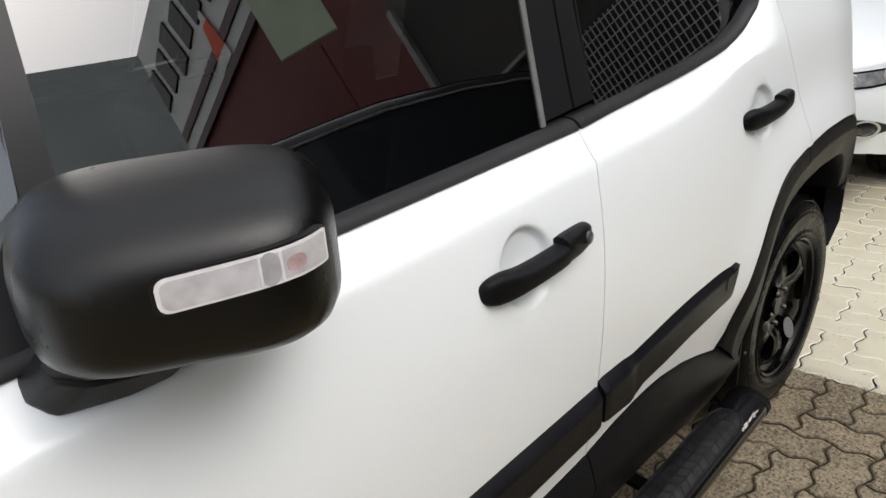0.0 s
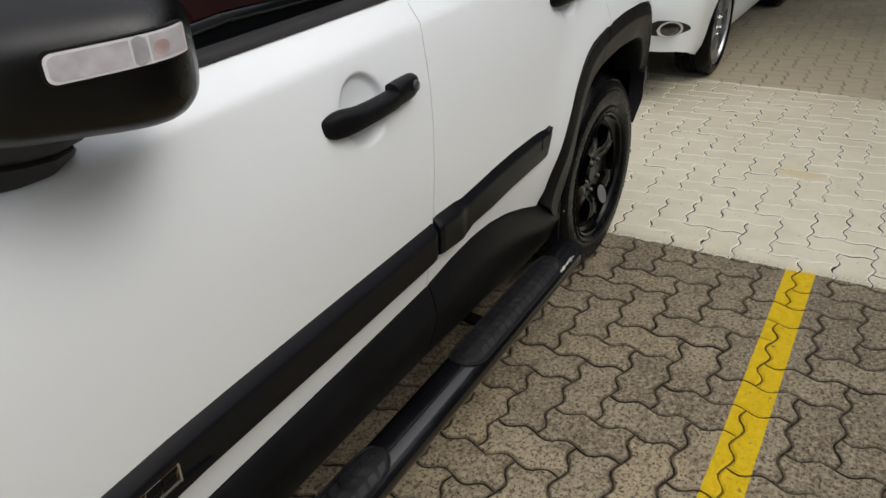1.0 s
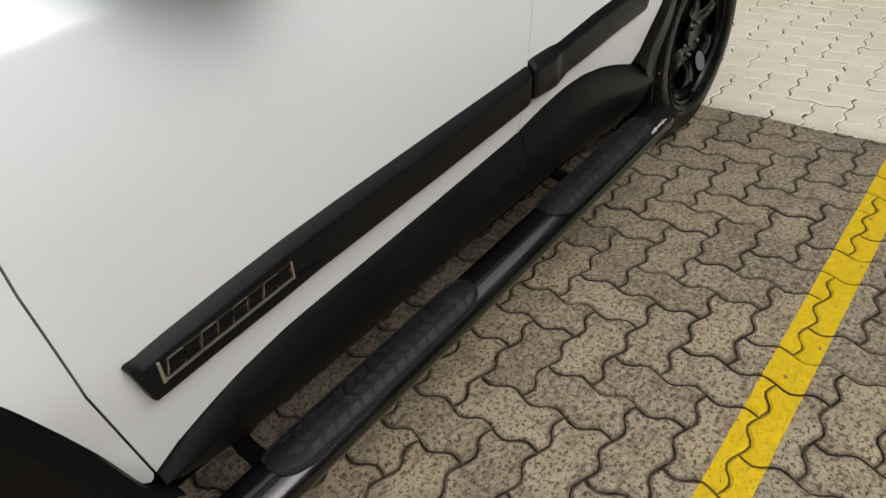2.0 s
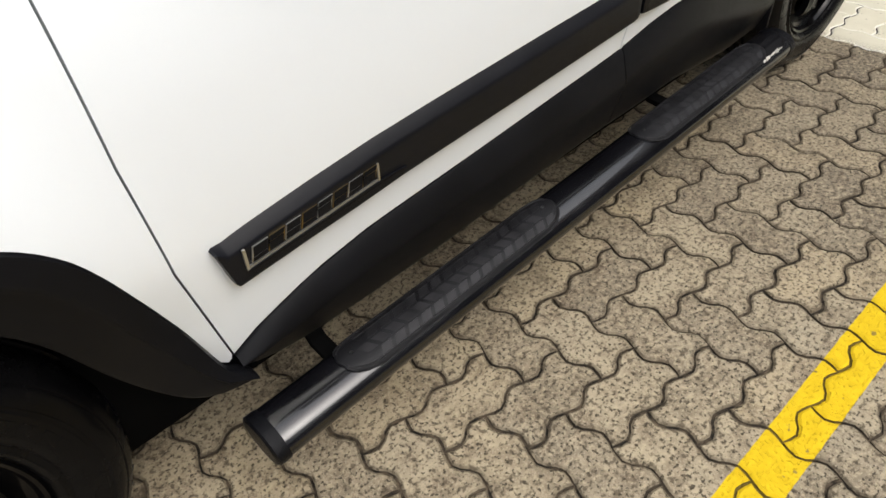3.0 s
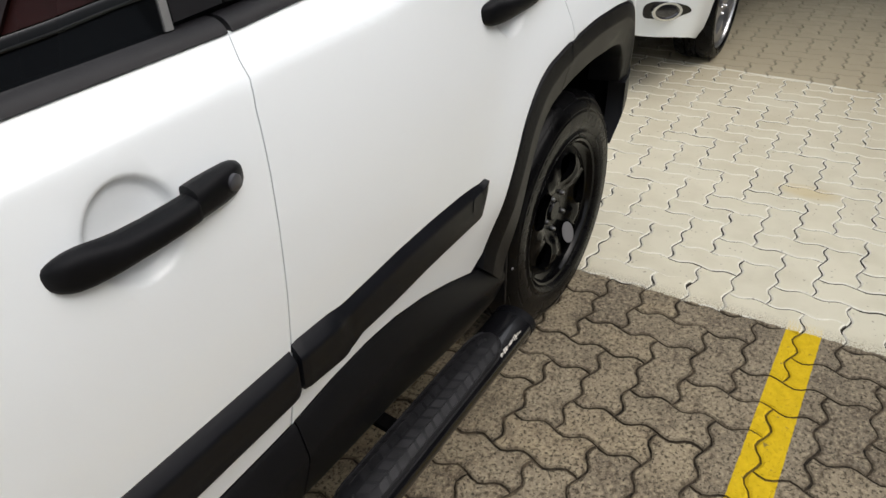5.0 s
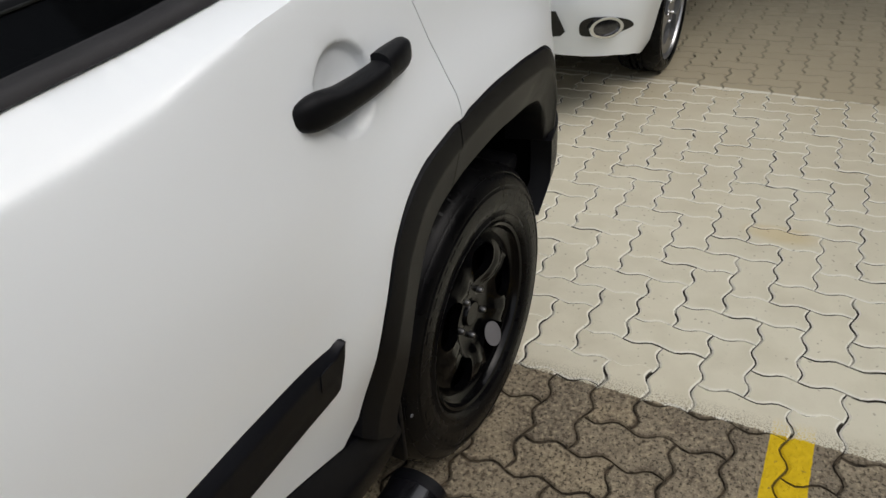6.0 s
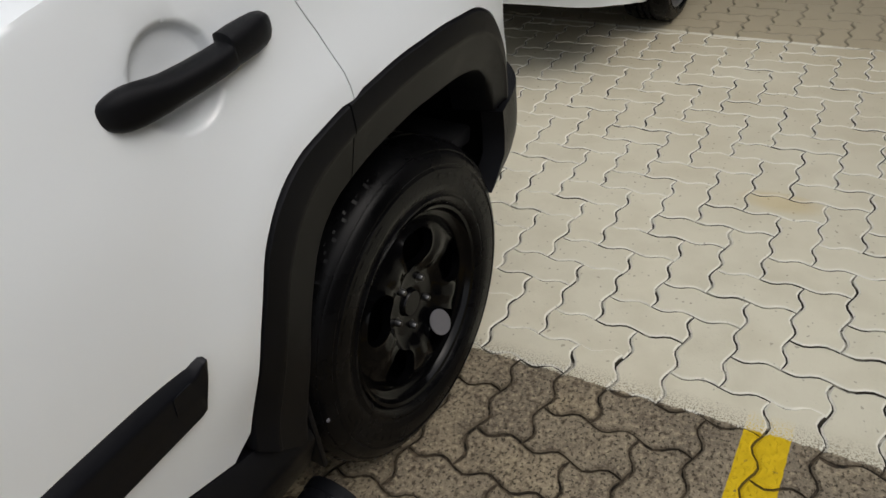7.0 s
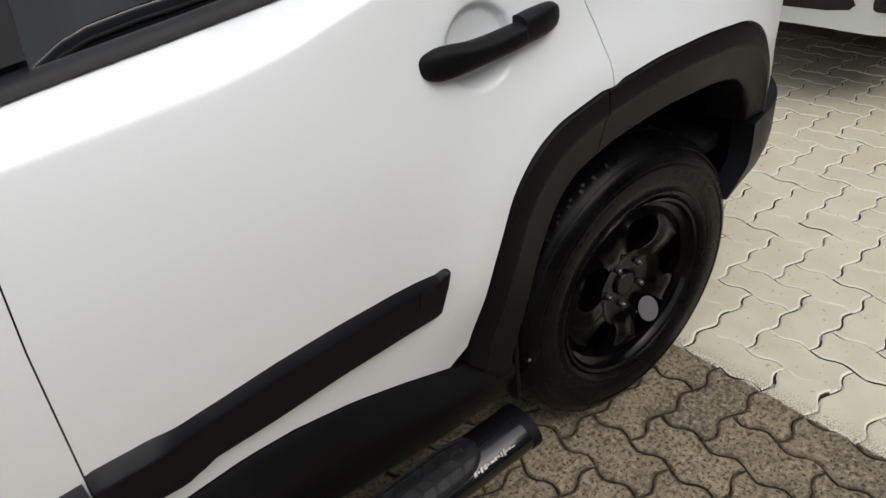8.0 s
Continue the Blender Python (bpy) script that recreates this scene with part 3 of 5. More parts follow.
    skin("door_window_frame", [(-1.62, 1.575), (-1.0, 1.575), (-0.35, 1.575), (0.1, 1.56), (0.1, 1.60), (-0.35, 1.615), (-1.0, 1.62), (-1.66, 1.615)], place, SATIN, car, 0.06, 0.03)
    skin("door_window", [(-1.795, 1.053), (-1.40, 1.070), (-1.065, 1.092), (-0.965, 1.58), (-1.625, 1.58), (-1.765, 1.36), (-1.785, 1.19)], pane, GLASS, front, 0.08, 0.004)
    skin("door_window", [(-0.923, 1.101), (-0.64, 1.122), (-0.45, 1.145), (-0.37, 1.172), (-0.31, 1.217), (-0.265, 1.32), (-0.25, 1.58), (-0.846, 1.58)], pane, GLASS, rear, 0.08, 0.004)
    skin("c_pillar_cover", [(-0.275, 1.24), (-0.245, 1.29), (-0.12, 1.27), (0.02, 1.27), (0.16, 1.36), (0.28, 1.60), (-0.25, 1.60), (-0.262, 1.35)], lambda s, z, d=0.0: place(s, z, d + 0.003), SATIN, car, 0.05, 0.02)
    # cladding
    for name, outer, inner in (("rear_arch_trim", ARCH_OUT, ARCH_IN), ("front_arch_trim", FARCH_OUT, FARCH_IN)):
        arch_trim(name, outer, inner, place)
    sill(place, -2.046, -1.0745)
    sill(place, -1.0715, -0.36)
    # rear bumper corner and front bumper
    def bumper_place(u, z, d=0.0):
        px, py, nx, ny = plan(u)
        k = min(1.0, max(0.0, (u - 0.36) / 0.12))
        tuck = min(1.0, max(0.0, (u - 0.50) / 0.22))
        k = d - 0.010 - 0.006 * k * k * (3 - 2 * k) + 0.032 * tuck * tuck * (3 - 2 * tuck) + 0.28 * max(0.0, 0.50 - z)
        return on_side(place, px + nx * k, py + ny * k, z)
    skin("rear_bumper", [(0.361, 0.600), (0.45, 0.602), (0.60, 0.608), (1.0, 0.62), (1.9, 0.62), (1.9, 0.47), (1.0, 0.468), (0.60, 0.460), (0.47, 0.452), (0.36, 0.440), (0.306, 0.428), (0.299, 0.433), (0.328, 0.456), (0.356, 0.50), (0.366, 0.55)],
         bumper_place, PLASTIC, car, 0.03, 0.05)
    skin("front_bumper", [(-2.83, 0.47), (-2.95, 0.36), (-3.3, 0.30), (-4.4, 0.28), (-4.4, 0.66), (-3.3, 0.66), (-3.1, 0.615), (-2.99, 0.60), (-2.84, 0.60)],
         lambda s, z, d=0.0: place(s, z, d - 0.006), PLASTIC, car, 0.06, 0.04)


def belt_strip(name, path, place, parent):
    rings = []
    for x, z in path:
        ring = []
        for u, v in ((0.000, -0.001), (0.000, -0.004), (0.0015, -0.0064), (0.006, -0.0084), (0.011, -0.0078), (0.0145, -0.0045), (0.0165, 0.000), (0.0175, 0.003), (0.018, 0.017), (0.0, 0.017)):
            zz = z + u
            ring.append(place(x, zz, v))
        rings.append(ring)
    return part(name, loft(rings), PLASTIC_DULL, parent, "weathered charcoal belt trim")


def door_handle(door, place, cx, cz, keyed, tail=0.154):
    """A pull handle with a rounded front lobe, a thin bowed grip and a square rear block."""
    x0, x1 = cx - 0.109, cx + tail
    rows = [(0.0, -0.006, 0.000, 0.002), (0.006, -0.0105, 0.0045, -0.002), (0.018, -0.0150, 0.0085, -0.007), (0.038, -0.0190, 0.0120, -0.0125), (0.065, -0.0220, 0.0145, -0.0170), (0.10, -0.0242, 0.0162, -0.0205), (0.15, -0.0250, 0.0164, -0.0240),
            (0.20, -0.0245, 0.0150, -0.027), (0.26, -0.0235, 0.0125, -0.0295), (0.32, -0.0222, 0.0108, -0.031), (0.45, -0.0205, 0.0100, -0.033), (0.58, -0.0190, 0.0105, -0.033), (0.655, -0.0182, 0.0112, -0.0315), (0.664, -0.0182, 0.012, -0.031),
            (0.669, -0.0182, 0.0205, -0.030), (0.74, -0.0178, 0.0222, -0.029), (0.83, -0.0172, 0.0225, -0.0265), (0.90, -0.0155, 0.0220, -0.023), (0.945, -0.0125, 0.0200, -0.019), (0.975, -0.0075, 0.0165, -0.014), (0.992, -0.002, 0.012, -0.008), (1.0, 0.003, 0.007, -0.002)]
    rings = []
    for t, lo, hi, out in rows:
        x = x0 + (x1 - x0) * t
        mid = cz + 0.0025 + 0.006 * (t - 0.5)
        inner = 0.006
        zc, zh = mid - 0.0015 + (lo + hi) / 2, (hi - lo) / 2 * 1.14
        ring = []
        sheer = depth_plain(x, zc)
        for u, v in superellipse(20, 1, 1, 3.0):
            y = inner + (out - inner) * (0.5 + 0.5 * v)
            z = zc + u * zh * (1.0 if v < 0.4 else 0.93)
            ring.append(on_side(place, x, sheer + y, z))
        rings.append(ring)
    part("door_handle", loft(rings), PLASTIC, door, "black pull handle")
    if keyed:
        c = on_side(place, x1 - 0.030, depth_plain(x1 - 0.03, cz) - 0.0225, cz + 0.0085)
        bm = revolve([(0.0005, -0.0045), (0.0085, -0.0045), (0.0105, -0.003), (0.0108, 0.004)], c, 28, False)
        turned(bm, Matrix.Translation(c) @ pose(0, 0, 0, 0, 0, 12) @ Matrix.Translation(-c))
        part("key_lock", bm, material("lock_cap", (0.10, 0.10, 0.11), 0.3, metal=0.5), door, "round grey lock cap")


def depth_plain(s, z):
    return float(np.interp(z - rise(s, z), _z, _y))


def on_side(place, x, y, z):
    return Vector((x, y if place is near_side else 2 * HALF - y, z))


def interp(points, x):
    return float(np.interp(x, [p[0] for p in points], [p[1] for p in points]))


def moulding(name, top, bottom, xs, place, parent, ridge=0.30, proud=((-3.0, 0.021), (0.0, 0.021))):
    """A rubbing strip with a bevelled upper face."""
    rings = []
    for i, x in enumerate(xs):
        a, b = interp(top, x) - 0.004, interp(bottom, x) - 0.005 * min(1.0, max(0.0, (x + 2.0) / 0.2))
        ring = []
        tip = 0.86 if i in (0, len(xs) - 1) else 1.0
        for k, out in ((0.0, -0.004), (0.02, 0.14), (0.05, 0.26), (ridge - 0.06, 0.90), (ridge - 0.02, 0.985), (ridge + 0.02, 1.0), (ridge + 0.06, 0.995), (0.6, 0.94), (0.93, 0.86), (0.985, 0.74), (1.0, 0.3)):
            z = a + (b - a) * k
            base = depth_plain(x, (a + b) / 2) + 0.10 * ((a + b) / 2 - z) * (-0.35)
            ring.append(on_side(place, x, base - interp(proud, x) * out * tip, z))
        ring += [on_side(place, x, depth_plain(x, z) + 0.01, z) for z in (b, a)]
        rings.append(ring)
    return part(name, loft(rings), MOULD, parent, "satin black side moulding")


def door_moulding(front, rear, place, near):
    top = [(-2.037, 0.587), (-2.033, 0.5905), (-2.02, 0.5935), (-1.98, 0.599), (-1.93, 0.605), (-1.86, 0.6135), (-1.75, 0.6245), (-1.63, 0.631), (-1.5, 0.636), (-1.34, 0.6425), (-1.2, 0.6475), (-1.0725, 0.6530)]
    low = [(-2.037, 0.582), (-2.033, 0.573), (-2.02, 0.512), (-2.015, 0.5045), (-2.0, 0.5055), (-1.9, 0.5165), (-1.707, 0.534), (-1.4, 0.5485), (-1.09, 0.5655), (-1.080, 0.568), (-1.0725, 0.574)]
    xs = sorted({*np.linspace(-2.0, -1.08, 28), *(p[0] for p in low), *(p[0] for p in top)})
    moulding("door_moulding", top, low, xs, place, front)
    top = [(-1.0665, 0.6610), (-1.055, 0.6635), (-0.985, 0.6640), (-0.965, 0.6625), (-0.93, 0.6640), (-0.88, 0.6690), (-0.80, 0.6780), (-0.70, 0.6840), (-0.60, 0.6865), (-0.53, 0.6860), (-0.508, 0.6845), (-0.501, 0.679)]
    low = [(-1.0665, 0.5745), (-1.055, 0.5740), (-0.985, 0.5695), (-0.962, 0.5665), (-0.94, 0.571), (-0.92, 0.5795), (-0.83, 0.584), (-0.72, 0.594), (-0.60, 0.600), (-0.535, 0.6025), (-0.525, 0.606), (-0.509, 0.648), (-0.501, 0.670)]
    xs = sorted({*np.linspace(-1.05, -0.52, 22), *(p[0] for p in low), *(p[0] for p in top)})
    moulding("door_moulding", top, low, xs, place, rear, proud=((-1.0, 0.024), (-0.978, 0.0235), (-0.950, 0.0155), (-0.5, 0.0145)))
    plate = loft([[on_side(place, x, depth_plain(x, 0.63) - o, z + 0.05 * (x + 0.55)) for x, z in rounded([(-0.566, 0.630), (-0.536, 0.630), (-0.532, 0.660), (-0.562, 0.660)], 0.005, 3)] for o in (0.010, 0.0165)])
    part("moulding_badge", plate, MOULD, rear, "small glossy square badge", False)
    if near:
        name_badge(front, place)


def name_badge(front, place):
    """A slim plate with eight slanted bronze blocks in a silver rim, set into the moulding's front end."""
    def at(x, z, out):
        return on_side(place, x, depth_plain(x, 0.56) - 0.0195 - out, z)

    def slab(x0, x1, zlo, zhi, slant, thick, out):
        pts = [(x0, zlo), (x1, zlo), (x1 + slant, zhi), (x0 + slant, zhi)]
        lift = lambda x: 0.075 * (x + 1.88)
        rings = [[at(x, z + lift(x), o) for x, z in pts] for o in (out - thick, out)]
        return loft(rings)
    bm = slab(-1.9995, -1.757, 0.5415, 0.5448, 0.0, 0.004, 0.0035)
    part("badge_rim", bm, SILVER, front, "silver badge outline", False)
    part("badge_rim", slab(-2.0005, -1.996, 0.5415, 0.578, 0.001, 0.004, 0.0045), SILVER, front, "silver badge outline", False)
    part("badge_rim", slab(-1.758, -1.7545, 0.5415, 0.5735, 0.001, 0.004, 0.0045), SILVER, front, "silver badge outline", False)
    n = 8
    for i in range(n):
        x = -1.990 + i * 0.0288
        rim = slab(x, x + 0.0262, 0.5482, 0.5722, 0.007, 0.003, 0.0028)
        part("badge_block_rim", rim, BRONZE if i % 2 else SILVER, front, "", False)
        cut = 0.5588 + 0.004 * ((i * 5) % 3 - 1)
        part("badge_block", slab(x + 0.0014, x + 0.0257, 0.5490, cut, 0.0026, 0.003, 0.0036), PLASTIC, front, "", False)
        part("badge_block", slab(x + 0.0044, x + 0.0288, cut + 0.0013, 0.5718, 0.0034, 0.003, 0.0036), PLASTIC, front, "", False)
    ledge = loft([[at(x, z + 0.075 * (x + 1.88), o) for x, z in ((-2.0, 0.5385), (-1.70, 0.5345), (-1.755, 0.5415), (-2.0, 0.5415))] for o in (0.0, 0.0055)])
    part("badge_ledge", ledge, PLASTIC, front, "", False)


def arch_trim(name, outer, inner, place):
    """Wheel arch cladding: a raised outer lip, then a broad band that turns in under the arch."""
    n = 44
    a, b = resample(outer, n), resample(inner, n)
    rings = []
    for p, q in zip(a, b):
        ring = []
        for t, y in ((-0.01, 0.014), (0.0, 0.003), (0.03, -0.004), (0.30, -0.010), (0.36, -0.0095), (0.42, -0.004), (0.92, 0.006), (0.98, 0.010), (1.0, 0.018), (1.02, 0.045), (1.02, 0.10), (0.9, 0.10), (0.5, 0.03)):
            r = p.lerp(q, t)
            ref = p.lerp(q, 0.15)
            base = depth_at(ref.x, max(ref.y, 0.46)) * (1 - max(0.0, t) * 0.4)
            px, py, nx, ny = plan(r.x)
            ring.append(on_side(place, px + nx * (base + y), py + ny * (base + y), r.y))
        rings.append(ring)
    if "rear" in name:
        k = min(range(n), key=lambda i: abs(a[i].x + 0.147) + abs(a[i].y - 0.862))
        groups = [rings[:k + 1], [[p + Vector((0.003, 0, 0.001)) for p in rings[k]]] + rings[k + 1:]]
    else:
        groups = [rings]
    for g in groups:
        part(name, loft(g), PLASTIC, car, "black wheel arch cladding")


def sill(place, x0, x1):
    rings = []
    for x in np.linspace(x0, x1, max(8, int((x1 - x0) / 0.03))):
        top, low = sill_top(x), interp([(-2.05, 0.303), (-2.02, 0.276), (-1.97, 0.262), (-1.9, 0.255), (-1.6, 0.254), (-1.3, 0.268), (-1.1, 0.276), (-0.8, 0.280), (-0.65, 0.260), (-0.5, 0.238)], x)
        if x > -0.49:
            top = 0.424 - (x + 0.49) * 0.25
        yt = depth_plain(x, top)
        ring = []
        for k, d in ((0.0, 0.012), (0.0, -0.001), (0.03, -0.006), (0.27, -0.0195), (0.32, -0.0215), (0.37, -0.0210), (0.43, -0.018), (0.65, -0.005), (0.88, 0.009), (0.97, 0.021), (1.0, 0.032), (1.0, 0.15), (0.5, 0.15)):
            ring.append(on_side(place, x, yt + d, top + (low - top) * k))
        rings.append(ring)
    part("sill_cladding", loft(rings), PLASTIC, car, "black sill cladding")


def wheel(at, face, name="wheel", style="steel", radius=0.338, rim=0.205, width=0.205, parent=None):
    """A tyre and a pressed wheel turned about y; face is -1 where its outer side looks to -y."""
    w = new(name)
    w.matrix_world = pose(*at)
    w.parent = parent
    w.matrix_parent_inverse = parent.matrix_world.inverted()
    bpy.context.view_layer.update()
    c = Vector((0, 0, 0))
    f = -face   # inward direction

    def rev(profile, count=72):
        bm = revolve([(r, y * f) for r, y in profile], c, count)
        return turned(bm, Matrix.Translation(at))
    R = radius
    k = (R - rim) / 0.133
    flank = [(-0.004, 0.018), (0.004, 0.006), (0.012, -0.004), (0.019, -0.0125), (0.025, -0.0145), (0.029, -0.0105), (0.034, -0.0098), (0.0375, -0.0122), (0.055, -0.0150),
             (0.080, -0.0132), (0.083, -0.0104), (0.0865, -0.0100), (0.0895, -0.0120), (0.100, -0.0085), (0.110, -0.001), (0.1125, 0.0025), (0.1145, 0.0018), (0.123, 0.010), (0.131, 0.028)]
    tyre = [(rim + a * k, y) for a, y in flank] + [(R, 0.045)]
    for y in (0.075, 0.105, 0.135):
        tyre += [(R, y - 0.012), (R - 0.007, y - 0.010), (R - 0.007, y - 0.003), (R, y - 0.001)]
    tyre += [(R, width - 0.045), (R - 0.010, width - 0.012), (R - 0.06, width + 0.005), (rim, width - 0.02)]
    part("tyre", rev(tyre, 96), RUBBER, w, "black off-road tyre")
    # shoulder lugs
    bm = bmesh.new()
    for i in range(168):
        a = 2 * math.pi * i / 168
        long = 0.012 + 0.009 * ((i * 7) % 5) / 4
        m = Matrix.Translation(at) @ Matrix.Rotation(a, 4, "Y") @ Matrix.Translation((0, f * (0.016 + 0.003 * (i % 3)), R - 0.0089)) @ Matrix.Rotation(radians(38 * f), 4, "X")
        bmesh.ops.create_cube(bm, size=1, matrix=m @ Matrix.Diagonal((0.0062, long, 0.0027, 1)))
    tagged(part("tread_relief", bm, RUBBER, w, "", False), kind="stuff")
    # raised sidewall blocks in place of the maker's lettering
    bm = bmesh.new()
    for start, count in ((0.40, 9), (2.1, 7), (3.60, 9), (5.2, 7)):
        for i in range(count):
            a = start + i * 0.118
            m = Matrix.Translation(at) @ Matrix.Rotation(a, 4, "Y") @ Matrix.Translation((0, -f * 0.0137, rim + 0.060 * k)) @ Matrix.Diagonal((0.0235 - 0.008 * (i % 3 == 1), 0.0022, 0.0215 * k, 1))
            bmesh.ops.create_cube(bm, size=1, matrix=m)
    tagged(part("sidewall_relief", bm, RUBBER, w, "", False), kind="stuff")
    metal = STEEL if style == "steel" else ALLOY
    rimp = [(rim + 0.012, 0.016), (rim + 0.011, -0.001), (rim + 0.006, -0.006), (rim, -0.003), (rim - 0.004, 0.008), (rim - 0.010, 0.014), (rim - 0.018, 0.016), (rim - 0.022, 0.021), (rim - 0.026, 0.045), (rim - 0.030, 0.10), (rim - 0.03, 0.19)]
    part("rim", rev(rimp), metal, w, "black enamelled steel rim" if style == "steel" else "silver alloy rim")
    # the disc, with five openings, dished towards the hub
    def dish(r, y0=0.0):
        return float(np.interp(r, [0, 0.030, 0.036, 0.075, 0.095, 0.125, 0.150, 0.168, 0.184], [0.030, 0.030, 0.026, 0.024, 0.013, 0.006, 0.006, 0.010, 0.022])) if style == "steel" else float(np.interp(r, [0, 0.05, 0.12, 0.2], [0.018, 0.014, 0.006, 0.004]))
    turn0 = radians(-8)

    def crest(r, a):
        """The domed back of each spoke."""
        off = abs((a + turn0 + math.pi / 5) % (2 * math.pi / 5) - math.pi / 5) / (math.pi / 5)
        return 0.009 * off * off * float(np.interp(r, [0.06, 0.09, 0.13, 0.165], [0, 1, 1, 0]))
    R1 = rim - 0.021
    steps, rows = 120, 26
    holes = 5
    bm = bmesh.new()
    grid = []
    for j in range(rows + 1):
        r = 0.008 + (R1 - 0.008) * j / rows
        grid.append([bm.verts.new(Vector(at) + Vector((r * math.sin(2 * math.pi * i / steps), f * (dish(r) - crest(r, 2 * math.pi * i / steps)), r * math.cos(2 * math.pi * i / steps)))) for i in range(steps)])
    half = radians(21.5 if style == "steel" else 24)
    for j in range(rows):
        for i in range(steps):
            a = 2 * math.pi * (i + 0.5) / steps + turn0
            r = 0.008 + (R1 - 0.008) * (j + 0.5) / rows
            off = (a + math.pi / holes) % (2 * math.pi / holes) - math.pi / holes
            lo, hi = (0.094, 0.170) if style == "steel" else (0.06, 0.178)
            u = abs(off) / half if style == "steel" else abs(off) * r / (half * 0.133)
            v = abs(r - (lo + hi) / 2) / ((hi - lo) / 2)
            if u ** 3.2 + v ** 3.2 < 1 * (1.0 if style == "steel" else 1.1) and lo < r < hi:
                continue
            k = (i + 1) % steps
            bm.faces.new((grid[j][i], grid[j][k], grid[j + 1][k], grid[j + 1][i]))
    bmesh.ops.delete(bm, geom=[v for v in bm.verts if not v.link_faces], context="VERTS")
    edges = [e for e in bm.edges if e.is_boundary]
    for _ in range(3):
        rimv = {v for e in edges for v in e.verts if 0.05 < (v.co - Vector(at)).length < R1 - 0.008}
        new_co = {}
        for v in rimv:
            o = [e.other_vert(v).co for e in v.link_edges if e.is_boundary]
            if len(o) == 2:
                new_co[v] = v.co * 0.5 + (o[0] + o[1]) * 0.25
        for v, co in new_co.items():
            v.co = co
    # a rolled lip round each opening
    for v in {v for e in edges for v in e.verts if 0.05 < (v.co - Vector(at)).length < R1 - 0.006}:
        v.co.y -= f * 0.0045
    ext = bmesh.ops.extrude_edge_only(bm, edges=edges)
    for v in [g for g in ext["geom"] if isinstance(g, bmesh.types.BMVert)]:
        d = v.co - Vector(at)
        v.co += Vector((0, f * 0.020, 0))
    part("wheel_disc", bm, metal, w, "pressed disc with five openings")
    for i in range(5):
        a = 2 * math.pi * (i + 0.5) / 5 - turn0
        p = Vector(at) + Vector((0.055 * math.sin(a), f * dish(0.055), 0.055 * math.cos(a)))
        bm = revolve([(0.0005, -0.013 * f), (0.005, -0.012 * f), (0.0072, -0.009 * f), (0.0082, 0.0), (0.0120, 0.0005 * f)], p, 12)
        part("lug_nut", bm, NUT if style == "steel" else CHROME, w, "worn bright wheel nut")
    bm = revolve([(0.0005, 0.020 * f), (0.026, 0.020 * f), (0.029, 0.024 * f), (0.030, 0.04 * f)], Vector(at), 32)
    part("hub", bm, metal, w)
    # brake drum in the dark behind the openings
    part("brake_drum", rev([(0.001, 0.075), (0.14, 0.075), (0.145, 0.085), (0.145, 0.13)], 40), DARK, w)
    return w


build_side(near_side, True)
build_side(far_side, False)
rear_wheel = wheel((RX, 0.045, WZ), -1, parent=car)
wheel((FX, 0.045, WZ), -1, parent=car)
wheel((RX, 2 * HALF - 0.045, WZ), 1, parent=car)
wheel((FX, 2 * HALF - 0.045, WZ), 1, parent=car)
# a pale grey oval on one rear wheel spoke: a painted reflection of the sky
bm = bmesh.new()
bmesh.ops.create_circle(bm, cap_ends=True, segments=24, radius=1.0, matrix=Matrix.Translation((0.060, 0.0470, WZ - 0.096)) @ Matrix.Rotation(radians(-28), 4, "Y") @ Matrix.Rotation(radians(78), 4, "X") @ Matrix.Diagonal((0.026, 0.039, 1, 1)))
g = bmesh.ops.extrude_face_region(bm, geom=bm.faces[:])
for v in g["geom"]:
    if isinstance(v, bmesh.types.BMVert):
        v.co.y -= 0.0015
part("spoke_glint", bm, GREY, rear_wheel, "pale grey oval painted as a sky reflection")
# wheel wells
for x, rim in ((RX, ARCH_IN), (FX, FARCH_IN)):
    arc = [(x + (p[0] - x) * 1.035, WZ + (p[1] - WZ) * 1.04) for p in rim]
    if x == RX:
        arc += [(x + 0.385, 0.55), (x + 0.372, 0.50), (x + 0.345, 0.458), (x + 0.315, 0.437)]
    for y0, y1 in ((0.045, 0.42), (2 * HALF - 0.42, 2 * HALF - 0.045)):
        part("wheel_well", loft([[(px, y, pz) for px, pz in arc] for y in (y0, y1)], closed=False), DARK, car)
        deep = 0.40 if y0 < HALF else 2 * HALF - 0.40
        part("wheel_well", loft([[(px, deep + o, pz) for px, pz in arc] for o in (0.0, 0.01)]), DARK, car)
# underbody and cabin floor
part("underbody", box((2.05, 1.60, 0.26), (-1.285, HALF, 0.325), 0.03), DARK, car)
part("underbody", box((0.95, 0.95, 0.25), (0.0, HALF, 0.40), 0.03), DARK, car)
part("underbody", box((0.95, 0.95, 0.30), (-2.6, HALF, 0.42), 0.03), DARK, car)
part("mud_guard", box((0.012, 0.17, 0.19), (-0.352, 0.115, 0.345), 0.004), PLASTIC, car, "black mud guard")
bm = revolve([(0.0005, -0.003), (0.0032, -0.0024), (0.004, 0.0)], (-0.322, 0.030, 0.341), 10)
part("clip", bm, GREY, car, "pale plastic clip")


def crosswise(rows, n=14, crown=0.0):
    """A sheet across the car: rows of (x, y of the near edge, z), mirrored, with a crown."""
    rings = []
    for x, y, z, xc in rows:
        ring = []
        for i in range(n + 1):
            u = i / n * 2 - 1
            ring.append((x + (xc - x) * (1 - u * u), HALF + u * (HALF - y), z + crown * (1 - u * u)))
        rings.append(ring)
    return loft(rings, closed=False)


